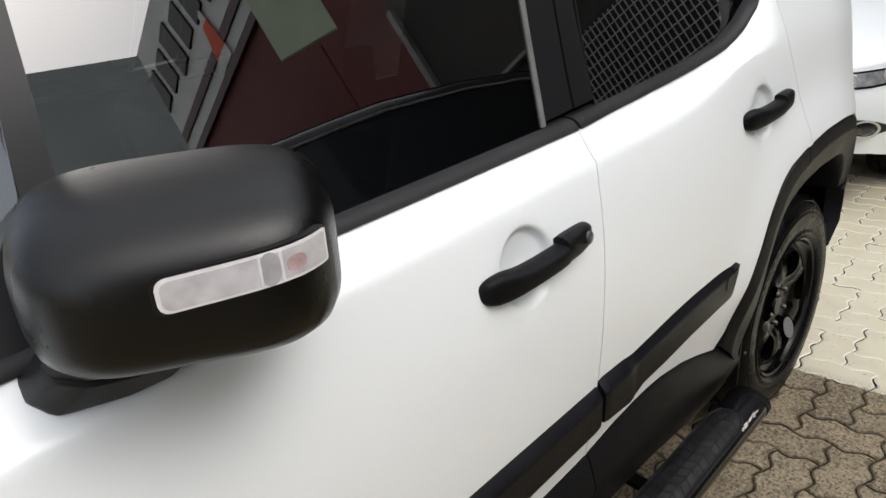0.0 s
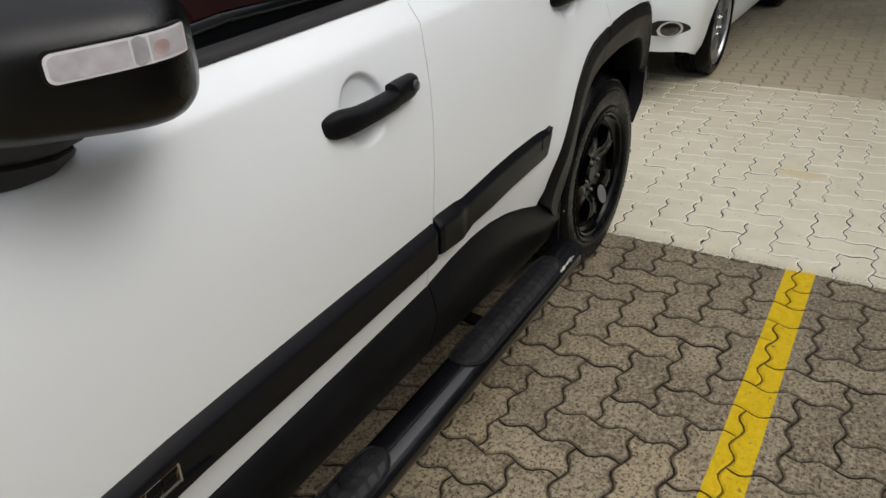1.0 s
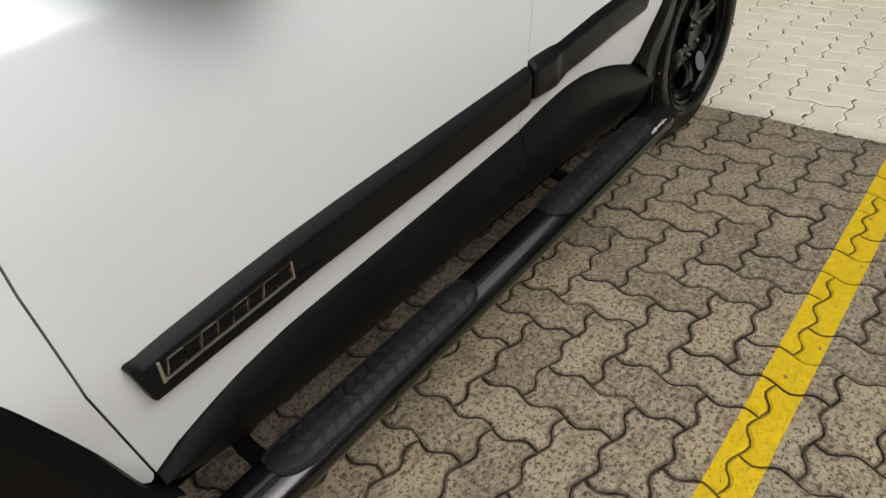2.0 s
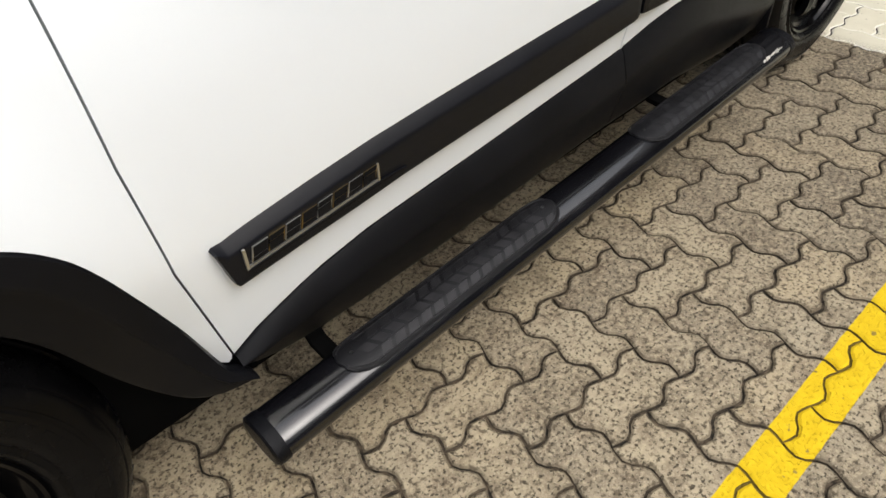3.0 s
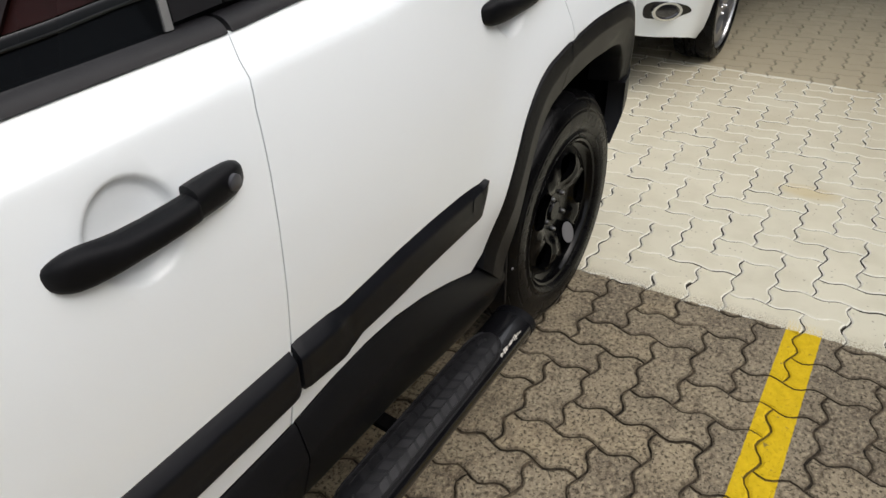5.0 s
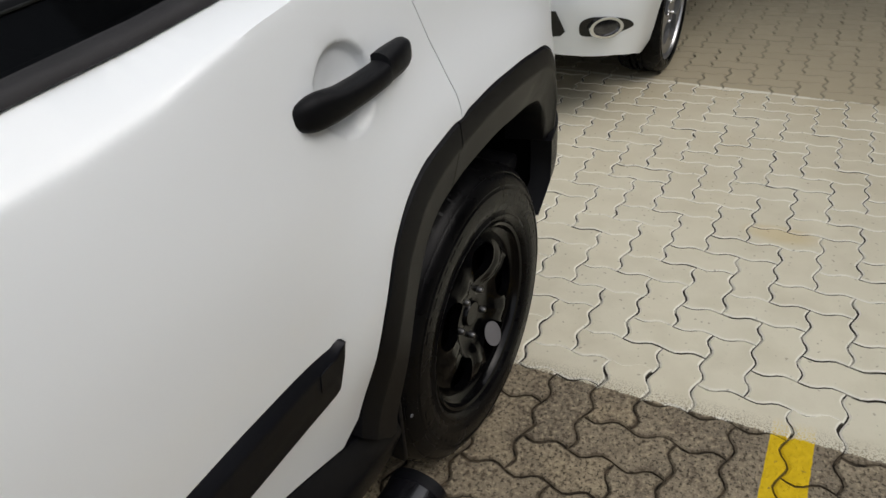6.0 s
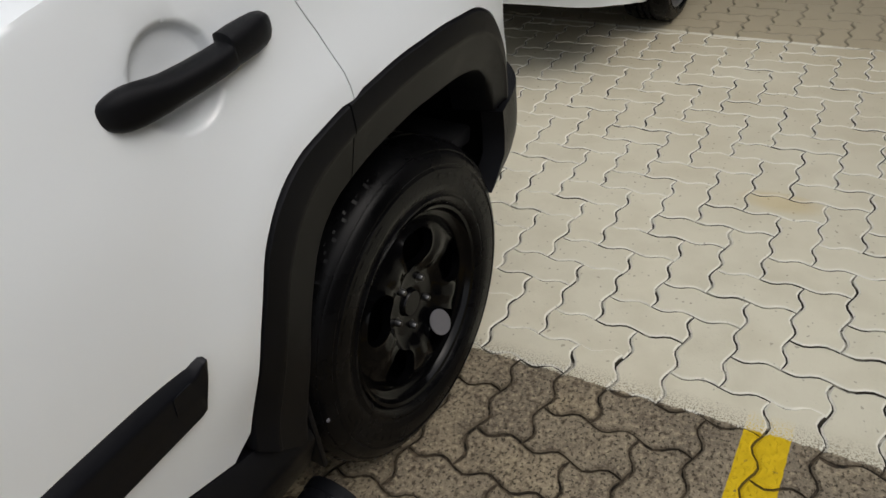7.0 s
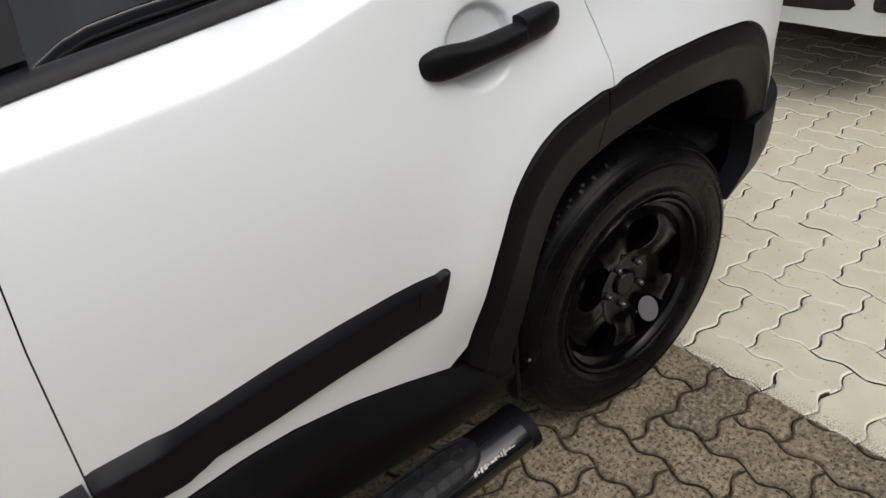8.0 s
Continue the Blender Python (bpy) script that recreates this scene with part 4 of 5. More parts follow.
part("roof", crosswise([(-1.64, 0.33, 1.615, -1.72), (-1.55, 0.32, 1.635, -1.62), (-1.2, 0.31, 1.645, -1.22), (-0.6, 0.31, 1.648, -0.6), (0.1, 0.32, 1.64, 0.1), (0.60, 0.34, 1.615, 0.64), (0.72, 0.36, 1.58, 0.76)], crown=0.03), PAINT, car)
part("windscreen", crosswise([(-1.865, 0.135, 1.055, -2.06), (-1.82, 0.16, 1.19, -1.98), (-1.79, 0.225, 1.37, -1.88), (-1.66, 0.32, 1.61, -1.74)]), CLEAR, car)
part("bonnet", crosswise([(-1.86, 0.13, 1.03, -2.05), (-2.2, 0.11, 1.005, -2.3), (-2.7, 0.10, 0.99, -2.85), (-3.15, 0.24, 0.965, -3.32), (-3.22, 0.30, 0.90, -3.38)], crown=0.045), PAINT, car)
part("front_panel", crosswise([(-3.20, 0.30, 0.93, -3.38), (-3.24, 0.33, 0.80, -3.38), (-3.24, 0.33, 0.64, -3.38)]), PAINT, car)
for i in range(7):
    y = HALF + (i - 3) * 0.105
    part("grille_slot", turned(box((0.03, 0.055, 0.14), (0, 0, 0), 0.012), Matrix.Translation((-3.375 + 0.10 * ((i - 3) / 3) ** 2 * 0.15, y, 0.79))), SATIN, car)
for y in (0.36, 2 * HALF - 0.36):
    part("headlamp", turned(revolve([(0.001, -0.02), (0.08, -0.012), (0.10, 0.0), (0.105, 0.03)], (0, 0, 0), 40), Matrix.Translation((-3.275, y, 0.79)) @ Matrix.Rotation(radians(90), 4, "Z") @ Matrix.Rotation(radians(180), 4, "Z")), LENS, car)
    part("tail_lamp", box((0.06, 0.15, 0.20), (0.73, y, 0.92), 0.02), material("red_lens", (0.35, 0.02, 0.02), 0.15, coat=1.0), car)
part("tailgate", crosswise([(0.76, 0.40, 1.05, 0.80), (0.76, 0.36, 0.60, 0.82), (0.70, 0.40, 0.58, 0.78)]), PAINT, car)
part("rear_window", crosswise([(0.735, 0.36, 1.58, 0.77), (0.75, 0.38, 1.06, 0.80)]), GLASS, car)

# cabin
part("cabin_floor", box((2.5, 1.55, 0.04), (-0.75, HALF, 0.52), 0.01), CABIN, car)
part("dashboard", box((0.42, 1.42, 0.38), (-1.80, HALF, 0.90), 0.08, 4), CABIN, car)
part("headliner", box((2.1, 1.18, 0.03), (-0.55, HALF, 1.59), 0.01), material("pale_headliner", (0.35, 0.34, 0.32), 0.9, vary=0.05), car)
part("parcel_shelf", box((0.5, 1.2, 0.03), (0.45, HALF, 1.02), 0.01), CABIN, car)
for y in (0.50, 1.30):
    part("door_lining", box((2.0, 0.05, 0.55), (-1.15, 0.17 if y < HALF else 2 * HALF - 0.17, 0.78), 0.02), CABIN, car)
    seat = part("front_seat", box((0.50, 0.50, 0.22), (-1.12, y, 0.68), 0.07, 4), CLOTH, car, "dark cloth front seat")
    bk = turned(box((0.15, 0.48, 0.62), (0, 0, 0.31), 0.06, 4), Matrix.Translation((-0.88, y, 0.74)) @ Matrix.Rotation(radians(16), 4, "Y"))
    part("backrest", bk, CLOTH, seat)
    hr = turned(box((0.10, 0.26, 0.19), (0, 0, 0), 0.045, 4), Matrix.Translation((-0.66, y, 1.44)) @ Matrix.Rotation(radians(16), 4, "Y"))
    part("headrest", hr, CLOTH, seat)
bench = part("rear_seat", box((0.50, 1.25, 0.20), (-0.22, HALF, 0.70), 0.06, 4), CLOTH, car, "dark cloth rear bench")
part("backrest", turned(box((0.14, 1.25, 0.60), (0, 0, 0.3), 0.05, 4), Matrix.Translation((0.03, HALF, 0.74)) @ Matrix.Rotation(radians(18), 4, "Y")), CLOTH, bench)
ringpts = [[Vector((0, (0.18 + 0.015 * math.cos(b)) * math.cos(a), (0.18 + 0.015 * math.cos(b)) * math.sin(a))) + Vector((0.015 * math.sin(b), 0, 0)) for b in np.linspace(0, 2 * math.pi, 8, endpoint=False)] for a in np.linspace(0, 2 * math.pi, 33)]
bm = loft(ringpts, caps=False)
part("steering_wheel", turned(bm, Matrix.Translation((-1.48, 0.52, 1.02)) @ Matrix.Rotation(radians(-22), 4, "Y")), CABIN, car)

# door mirror
mirror = new("door_mirror")
mirror.matrix_world = pose(-1.76, 0.0, 1.15)
mirror.parent = car
mirror.matrix_parent_inverse = car.matrix_world.inverted()
tagged(mirror, "large matt black door mirror")
bpy.context.view_layer.update()
MIRROR = Matrix.Translation((-1.776, -0.006, 1.146)) @ pose(0, 0, 0, 0, 0, 64)
rings = []
for t, sy, sz, cz in ((-0.0865, 0.050, 0.022, -0.010), (-0.085, 0.075, 0.034, -0.009), (-0.080, 0.100, 0.046, -0.008), (-0.068, 0.122, 0.058, -0.006), (-0.050, 0.137, 0.067, -0.004), (-0.025, 0.148, 0.0745, -0.002), (0.005, 0.154, 0.079, 0.0), (0.040, 0.1575, 0.0815, 0.0), (0.072, 0.158, 0.082, 0.0), (0.080, 0.156, 0.080, 0.0), (0.082, 0.148, 0.073, 0.0), (0.070, 0.145, 0.070, 0.0)):
    rings.append([(t, -0.024 + u * sy * 0.850, cz + v * sz * (0.93 if v > 0 or u > 0 else 0.95 - 0.12 * u)) for u, v in superellipse(64, 1, 1, 3.6)])
part("housing", turned(loft(rings), MIRROR), HOUSING, mirror, "matt black mirror housing")
part("mirror_glass", turned(box((0.006, 0.21, 0.12), (0.074, -0.024, 0), 0.002), MIRROR), material("mirror_silver", (0.85, 0.86, 0.86), 0.02, metal=1.0), mirror, "silvered glass")


def mirror_patch(u0, u1, v0, v1, off, nu=110, nv=6, skew=0.0, oval=False):
    """A patch laid on the housing's front and outer side: u runs round the housing, v up."""
    path = []
    prof = [(-0.0867, 0.02), (-0.0867, -0.0665), (-0.085, -0.088), (-0.080, -0.109), (-0.068, -0.1277), (-0.050, -0.1405), (-0.025, -0.150), (0.005, -0.155), (0.04, -0.158), (0.075, -0.1585)]
    pts = resample([(a, b) for a, b in rounded(prof, 0.03, 4, False)], 60)
    rows = []
    for j in range(nv + 1):
        row = []
        for i in range(nu + 1):
            k = (u0 + (u1 - u0) * i / nu) * 59
            a = pts[int(k)].lerp(pts[min(59, int(k) + 1)], k - int(k))
            e = min(i, nu - i) / nu / 0.5 if oval else min(1.0, i / nu / 0.07, 0.45 + (nu - i) / nu / 0.05)
            v = (v0 + v1) / 2 + (v1 - v0) * (j / nv - 0.5) * ((0.06 if oval else 0.45) + (0.94 if oval else 0.55) * math.sqrt(1 - (1 - e) ** 2)) + skew * (i / nu)
            n = Vector((a.x + 0.0, a.y)).normalized()
            row.append((a.x + n.x * off, a.y + n.y * off, v))
        rows.append(row)
    return rows


def patch_mesh(u0, u1, v0, v1, off, skew, oval=False):
    outer, inner = mirror_patch(u0, u1, v0, v1, off, skew=skew, oval=oval), mirror_patch(u0, u1, v0, v1, off - 0.012, skew=skew, oval=oval)
    bm = bmesh.new()
    a = [[bm.verts.new(p) for p in r] for r in outer]
    b = [[bm.verts.new(p) for p in r] for r in inner]
    for j in range(len(a) - 1):
        for i in range(len(a[0]) - 1):
            bm.faces.new((a[j][i], a[j][i + 1], a[j + 1][i + 1], a[j + 1][i]))
    loop_a = a[0] + [r[-1] for r in a[1:]] + a[-1][-2::-1] + [r[0] for r in a[-2:0:-1]]
    loop_b = b[0] + [r[-1] for r in b[1:]] + b[-1][-2::-1] + [r[0] for r in b[-2:0:-1]]
    for i in range(len(loop_a)):
        j = (i + 1) % len(loop_a)
        bm.faces.new((loop_a[i], loop_a[j], loop_b[j], loop_b[i]))
    bmesh.ops.delete(bm, geom=[v for v in bm.verts if not v.link_faces], context="VERTS")
    return turned(bm, MIRROR)


part("lens_surround", patch_mesh(0.066, 0.538, -0.0068, 0.0252, 0.0015, 0.008), SATIN, mirror, "black lens surround")
part("lens_rim", patch_mesh(0.078, 0.530, -0.0047, 0.0232, 0.0026, 0.008), LENS_RIM, mirror, "bright moulded lens edge")
part("indicator_lens", patch_mesh(0.089, 0.518, -0.0024, 0.0209, 0.0031, 0.008), LENS, mirror, "clear turn-signal lens")
part("indicator_bowl", patch_mesh(0.320, 0.375, 0.0, 0.0270, 0.0034, 0.001, True), BOWL, mirror, "bright divider in the lens")
for u in (0.318, 0.373):
    part("lens_bar", patch_mesh(u, u + 0.006, 0.001, 0.0255, 0.0040, 0.001), LENS_RIM, mirror, "bright moulded bar in the lens")
part("indicator_bulb", patch_mesh(0.390, 0.445, 0.007, 0.0205, 0.0036, 0.001, True), LENS_AMBER, mirror, "amber bulb behind the lens")
# foot
def foot_ring(points, shift=(0, 0, 0)):
    """A closed ring with eased corners through the given corners."""
    pts = [Vector(p) + Vector(shift) for p in points]
    ring = []
    for i, p in enumerate(pts):
        a, b = pts[i - 1], pts[(i + 1) % len(pts)]
        ring += [p.lerp(a, 0.22), p.lerp(a, 0.07).lerp(p.lerp(b, 0.07), 0.5), p.lerp(b, 0.22)]
    return ring


base = [(-1.880, 0.105, 1.045), (-1.882, 0.083, 1.030), (-1.868, 0.067, 1.014), (-1.806, 0.057, 1.008), (-1.764, 0.056, 1.009), (-1.719, 0.069, 1.023), (-1.735, 0.125, 1.075), (-1.84, 0.125, 1.075)]
seam = [(-1.866, 0.060, 1.066), (-1.862, 0.046, 1.057), (-1.838, 0.036, 1.045), (-1.800, 0.029, 1.039), (-1.768, 0.025, 1.037), (-1.742, 0.028, 1.040), (-1.745, 0.085, 1.085), (-1.83, 0.085, 1.085)]
waist = [(-1.858, 0.052, 1.074), (-1.852, 0.036, 1.066), (-1.832, 0.026, 1.055), (-1.800, 0.019, 1.050), (-1.765, 0.014, 1.048), (-1.730, 0.018, 1.050), (-1.735, 0.075, 1.098), (-1.82, 0.075, 1.098)]
neck = [(-1.850, 0.040, 1.100), (-1.850, 0.016, 1.096), (-1.832, 0.000, 1.090), (-1.800, -0.010, 1.086), (-1.755, -0.016, 1.082), (-1.712, -0.008, 1.082), (-1.715, 0.060, 1.115), (-1.80, 0.060, 1.115)]
part("foot", loft([foot_ring(base), foot_ring([Vector(a).lerp(Vector(b), 0.12) for a, b in zip(base, seam)], (0, -0.004, -0.001)), foot_ring([Vector(a).lerp(Vector(b), 0.90) for a, b in zip(base, seam)], (0, -0.001, 0)), foot_ring(seam, (0, 0.003, 0.001))]), PLASTIC_DULL, mirror, "black mirror foot")
part("arm", loft([foot_ring(seam, (0, 0.004, 0.002)), foot_ring(seam, (0, 0.001, 0.004)), foot_ring(waist), foot_ring(neck)]), PLASTIC_DULL, mirror)

# side step
step = new("side_step")
step.matrix_world = pose(-1.24, -0.03, 0.24)
step.parent = car
step.matrix_parent_inverse = car.matrix_world.inverted()
tagged(step, "black tubular side step with two rubber pads")
bpy.context.view_layer.update()
STEP_A, STEP_B = Vector((-2.083, -0.042, 0.222)), Vector((-0.392, -0.019, 0.250))


def step_axis(x):
    return STEP_A.lerp(STEP_B, (x - STEP_A.x) / (STEP_B.x - STEP_A.x))


xs = [STEP_A.x, STEP_A.x + 0.004, STEP_A.x + 0.012, *np.linspace(-2.0, -0.45, 24), STEP_B.x - 0.012, STEP_B.x - 0.004, STEP_B.x]
ends = [0.90, 0.97] + [1.0] * (len(xs) - 4) + [0.97, 0.90]
part("tube", tube([step_axis(x) for x in xs], 0.053, 0.036, 32, ends=ends), TUBE, step, "glossy black bar")
for x0, x1 in ((STEP_A.x - 0.004, STEP_A.x + 0.022), (STEP_B.x - 0.022, STEP_B.x + 0.004)):
    part("end_cap", tube([step_axis(x0), step_axis(x0 + 0.004), step_axis(x1 - 0.004), step_axis(x1)], 0.0545, 0.0375, 32, ends=[0.88, 1, 1, 0.99]), PLASTIC, step, "black plastic end cap")


def pad_point(x, angle, lift=0.0):
    """A point on the tube's skin; the angle runs from the top towards the outer side (minus)."""
    c = step_axis(x)
    return Vector((x, c.y + (0.053 + lift) * math.sin(radians(angle)), c.z + (0.036 + lift) * math.cos(radians(angle))))


PAD_MID, PAD_HALF = 4.0, 57.0
for x0, x1 in ((-1.915, -1.348), (-1.048, -0.505)):
    rings, L = [], x1 - x0

    def spread(t):
        d = min(t, 1 - t) * L
        return math.sqrt(max(0.0, 1 - (1 - min(1.0, d / 0.075)) ** 2)) + 0.02
    for t in (0.0, 0.008, 0.03, 0.07, 0.12, *np.linspace(0.18, 0.82, 16), 0.88, 0.93, 0.97, 0.992, 1.0):
        x, w = x0 + L * t, PAD_HALF * min(1.0, spread(t))
        ring = [pad_point(x, PAD_MID + w * (i / 7 - 1), 0.0045 - 0.004 * abs(i / 7 - 1) ** 8) for i in range(15)]
        ring += [pad_point(x, PAD_MID + 0.8 * w, -0.010), pad_point(x, PAD_MID - 0.8 * w, -0.010)]
        rings.append(ring)
    pad = part("pad", loft(rings), PAD, step, "grey-black ribbed rubber pad")
    # tread blocks in slanted rows and a double raised border
    n = int(L / 0.030)
    for row, (a0, a1, lean) in enumerate(((-43, -24, 0.010), (-22, -1.5, -0.012), (1.5, 22, 0.012), (24, 43, -0.010))):
        for i in range(1, n - 1):
            x = x0 + L * (i + 0.5 * (row % 2)) / n + 0.004
            if not 0.07 < (x - x0) / L < 0.90:
                continue
            corner = [(x, a0), (x + 0.0245, a0), (x + 0.0245 + lean, a1), (x + lean, a1)]
            low = [pad_point(cx, PAD_MID + ca, 0.0032) for cx, ca in corner]
            mid = sum((Vector(c) for c in corner), Vector((0, 0))) / 4
            high = [pad_point(mid.x + (cx - mid.x) * 0.90, PAD_MID + mid.y + (ca - mid.y) * 0.92, 0.0050) for cx, ca in corner]
            part("tread_block", loft([low, high]), RIB, pad, "", False)
    for k in (0.97, 0.80):
        ts = [0.010, 0.02, 0.035, 0.06, 0.10, *np.linspace(0.15, 0.85, 14), 0.90, 0.94, 0.965, 0.98, 0.990]
        loop = [pad_point(x0 + L * (0.5 + (t - 0.5) * (0.94 + 0.06 * k)), PAD_MID - PAD_HALF * k * min(1.0, spread(t)), 0.0042) for t in ts]
        loop += [pad_point(x0 + L * (0.5 + (t - 0.5) * (0.94 + 0.06 * k)), PAD_MID + PAD_HALF * k * min(1.0, spread(t)), 0.0042) for t in ts[::-1]]
        part("border", tube(loop + loop[:1], 0.0016, 0.0014, 6), RIB, pad, "dusty raised border, lightened as if lit")
    for x in (x0 + 0.03, x1 - 0.03):
        c = pad_point(x, PAD_MID, 0.005)
        part("screw", turned(revolve([(0.0004, -0.0018), (0.003, -0.0015), (0.0042, 0.001)], (0, 0, 0), 12), Matrix.Translation(c) @ Matrix.Rotation(radians(-90), 4, "X")), NUT, pad)
for x in (-1.885, -0.80):
    c = step_axis(x) - Vector((0, 0, 0.026))
    part("bracket", tube([(x, c.y + 0.03, c.z - 0.008), (x, c.y + 0.12, c.z), (x, 0.17, 0.30), (x, 0.24, 0.32)], 0.018, 0.010, 12, power=4), DARK, step, "black steel bracket")
# worn maker's sticker near the rear end: plain bars
rnd = random.Random(12)
x = -0.546
while x < -0.446:
    long, high, drop = rnd.uniform(0.004, 0.010), rnd.uniform(0.004, 0.0125), rnd.uniform(-0.002, 0.002)
    c = step_axis(x)
    a = radians(38)
    p = Vector((x + long / 2, c.y - 0.0533 * math.cos(a), c.z + 0.0363 * math.sin(a) + drop))
    part("sticker_bar", turned(box((long, 0.0012, high)), Matrix.Translation(p) @ Matrix.Rotation(radians(-30), 4, "X")), LABEL, step, "worn pale sticker", False)
    x += long + 0.0018


# ================================================================ the white saloon parked behind
def saloon(name, at, paint, label):
    """A four-door saloon whose nose points to -x; at is its front middle on the ground."""
    ob = thing(name, (at[0] + 2.2, at[1], 0), label, "car", "parked saloons")
    hw, r, length = 0.875, 0.34, 4.5
    ox, oy = at[0], at[1] - hw

    def outline(s):
        # s = 0 at the middle of the nose, growing round the near corner and back along the side
        flat = hw - r
        if s < flat:
            u = s / flat
            return ox + 0.06 * u * u, oy + hw - s, 1.0, 0.0
        a = (s - flat) / r
        if a < math.pi / 2:
            return ox + 0.06 + r * (1 - math.cos(a)), oy + r - r * math.sin(a), math.cos(a), math.sin(a)
        x = ox + 0.06 + r + (s - flat - r * math.pi / 2)
        tail = max(0.0, x - (ox + length - 0.7))
        return x, oy + 0.25 * tail * tail, 0.0, 1.0
    S0 = hw - r + r * math.pi / 2 - (ox + 0.06 + r)    # s = x + S0 along the side
    prof = [(0.16, 0.10), (0.24, 0.05), (0.30, 0.035), (0.40, 0.02), (0.52, 0.0), (0.66, 0.012), (0.74, 0.02), (0.84, 0.055), (0.93, 0.11), (1.0, 0.16)]

    def place(s, z, d=0.0, side=1):
        x, y, nx, ny = outline(s)
        k = float(np.interp(z, [p[0] for p in prof], [p[1] for p in prof])) * (1.0 + 1.8 * nx * (z > 0.6)) + d
        y = y + ny * k
        return Vector((x + nx * k, y if side > 0 else 2 * at[1] - y, z))
    fx, rx = ox + 0.95, ox + 3.40

    def arch(cx):
        return [(cx + S0 - 0.36, 0.20)] + [(cx + S0 + 0.345 * math.cos(math.pi - a), 0.315 + 0.345 * math.sin(a)) for a in np.linspace(0, math.pi, 17)] + [(cx + S0 + 0.36, 0.20)]

    end = ox + length - 0.1 + S0
    for side in (1, -1):
        f = (lambda sd: (lambda s, z, d=0.0: place(s, z, d, sd)))(side)
        # nose: bumper below, wing and side behind
        poly = [(0.0, 0.322), (0.40, 0.322), (0.62, 0.314), (0.85, 0.298), (1.0, 0.272)] + arch(fx) + [(fx + S0 + 0.6, 0.19), (rx + S0 - 0.6, 0.19)] + arch(rx) + [(end, 0.28), (end, 0.93), (rx + S0 - 0.4, 0.955), (fx + S0 + 0.35, 0.93), (fx + S0 - 0.2, 0.855), (1.25, 0.80), (1.02, 0.762), (0.74, 0.722), (0.45, 0.698), (0.0, 0.685)]
        skin("side_panel", poly, f, paint, ob, 0.06, 0.03)
        lamp = [(0.30, 0.612), (0.52, 0.617), (0.78, 0.634), (1.00, 0.662), (1.18, 0.706), (1.28, 0.744), (1.27, 0.752), (1.05, 0.738), (0.74, 0.712), (0.45, 0.688), (0.30, 0.676)]
        lamp = [(s, z - 0.006) for s, z in lamp]
        hl = skin("headlamp", lamp, lambda s, z, d=0.0, f=f: f(s, z, d - 0.004), SATIN, ob, 0.04, 0.02, label="clear headlamp with dark surround")
        inner = [(s + (0.79 - s) * 0.05, z + (0.672 + 0.09 * (s - 0.74) - z) * 0.24) for s, z in lamp]
        skin("lamp_glass", inner, lambda s, z, d=0.0, f=f: f(s, z, d - 0.0075), LAMP_BODY, hl, 0.04, 0.01, label="silvery lamp glass")
        for s, z, rad in ((0.50, 0.648, 0.030), (0.68, 0.662, 0.034), (0.885, 0.684, 0.036), (1.06, 0.706, 0.024)):
            p, n = f(s, z, -0.007), f(s, z, 0.05) - f(s, z, -0.007)
            bm = revolve([(0.0005, -0.016), (rad * 0.55, -0.014), (rad * 0.6, -0.004), (rad * 0.85, -0.003), (rad, -0.010), (rad * 1.08, -0.002), (rad * 1.08, 0.01)], (0, 0, 0), 28)
            part("lamp_bowl", turned(bm, Matrix.Translation(p) @ n.to_track_quat("Y", "Z").to_matrix().to_4x4()), LENS, hl)
        pocket = [(0.66, 0.400), (0.80, 0.392), (0.94, 0.414), (0.90, 0.445), (0.80, 0.476), (0.70, 0.480), (0.66, 0.46)]
        fog = skin("fog_lamp", rounded(pocket, 0.03, 3), lambda s, z, d=0.0, f=f: f(s, z, d - 0.003), SATIN, ob, 0.04, 0.02, label="round fog lamp in a black pocket")
        p, n = f(0.775, 0.433, -0.006), f(0.775, 0.433, 0.05) - f(0.775, 0.433, -0.003)
        m = Matrix.Translation(p) @ n.to_track_quat("Y", "Z").to_matrix().to_4x4() @ Matrix.Diagonal((1.30, 1, 0.75, 1))
        part("fog_ring", turned(revolve([(0.044, 0.006), (0.046, -0.012), (0.057, -0.012), (0.060, 0.006)], (0, 0, 0), 32), m), CHROME, fog)
        part("fog_glass", turned(revolve([(0.0005, -0.006), (0.03, -0.006), (0.046, -0.002)], (0, 0, 0), 32), m), LAMP_DARK, fog)
        skin("lower_intake", [(0.0, 0.385), (0.50, 0.389), (0.580, 0.400), (0.600, 0.420), (0.560, 0.505), (0.0, 0.515)], lambda s, z, d=0.0, f=f: f(s, z, d - 0.003), SATIN, ob, 0.05, 0.02, label="black lower air intake")
        # side windows and mirror
        def glass(s, z, d=0.0, f=f):
            b = f(s, 0.95, d)
            sgn = 1 if b.y < at[1] else -1
            return Vector((b.x, b.y + sgn * (z - 0.95) * 0.55, z))
        skin("side_window", [(fx + S0 + 0.75, 0.955), (rx + S0 - 0.05, 0.985), (rx + S0 + 0.15, 1.02), (rx + S0 - 0.35, 1.35), (fx + S0 + 1.4, 1.38)], glass, GLASS, ob, 0.15, 0.02)
        sgn = 1 if side > 0 else -1
        part("side_mirror", turned(box((0.10, 0.18, 0.12), (0, 0, 0), 0.03, 3), Matrix.Translation((fx + 0.75, at[1] - sgn * (hw + 0.02), 1.0))), paint, ob)
        for cx in (fx, rx):
            wheel((cx, at[1] - sgn * (hw - 0.03), 0.306), -sgn, style="alloy", radius=0.306, rim=0.232, parent=ob)
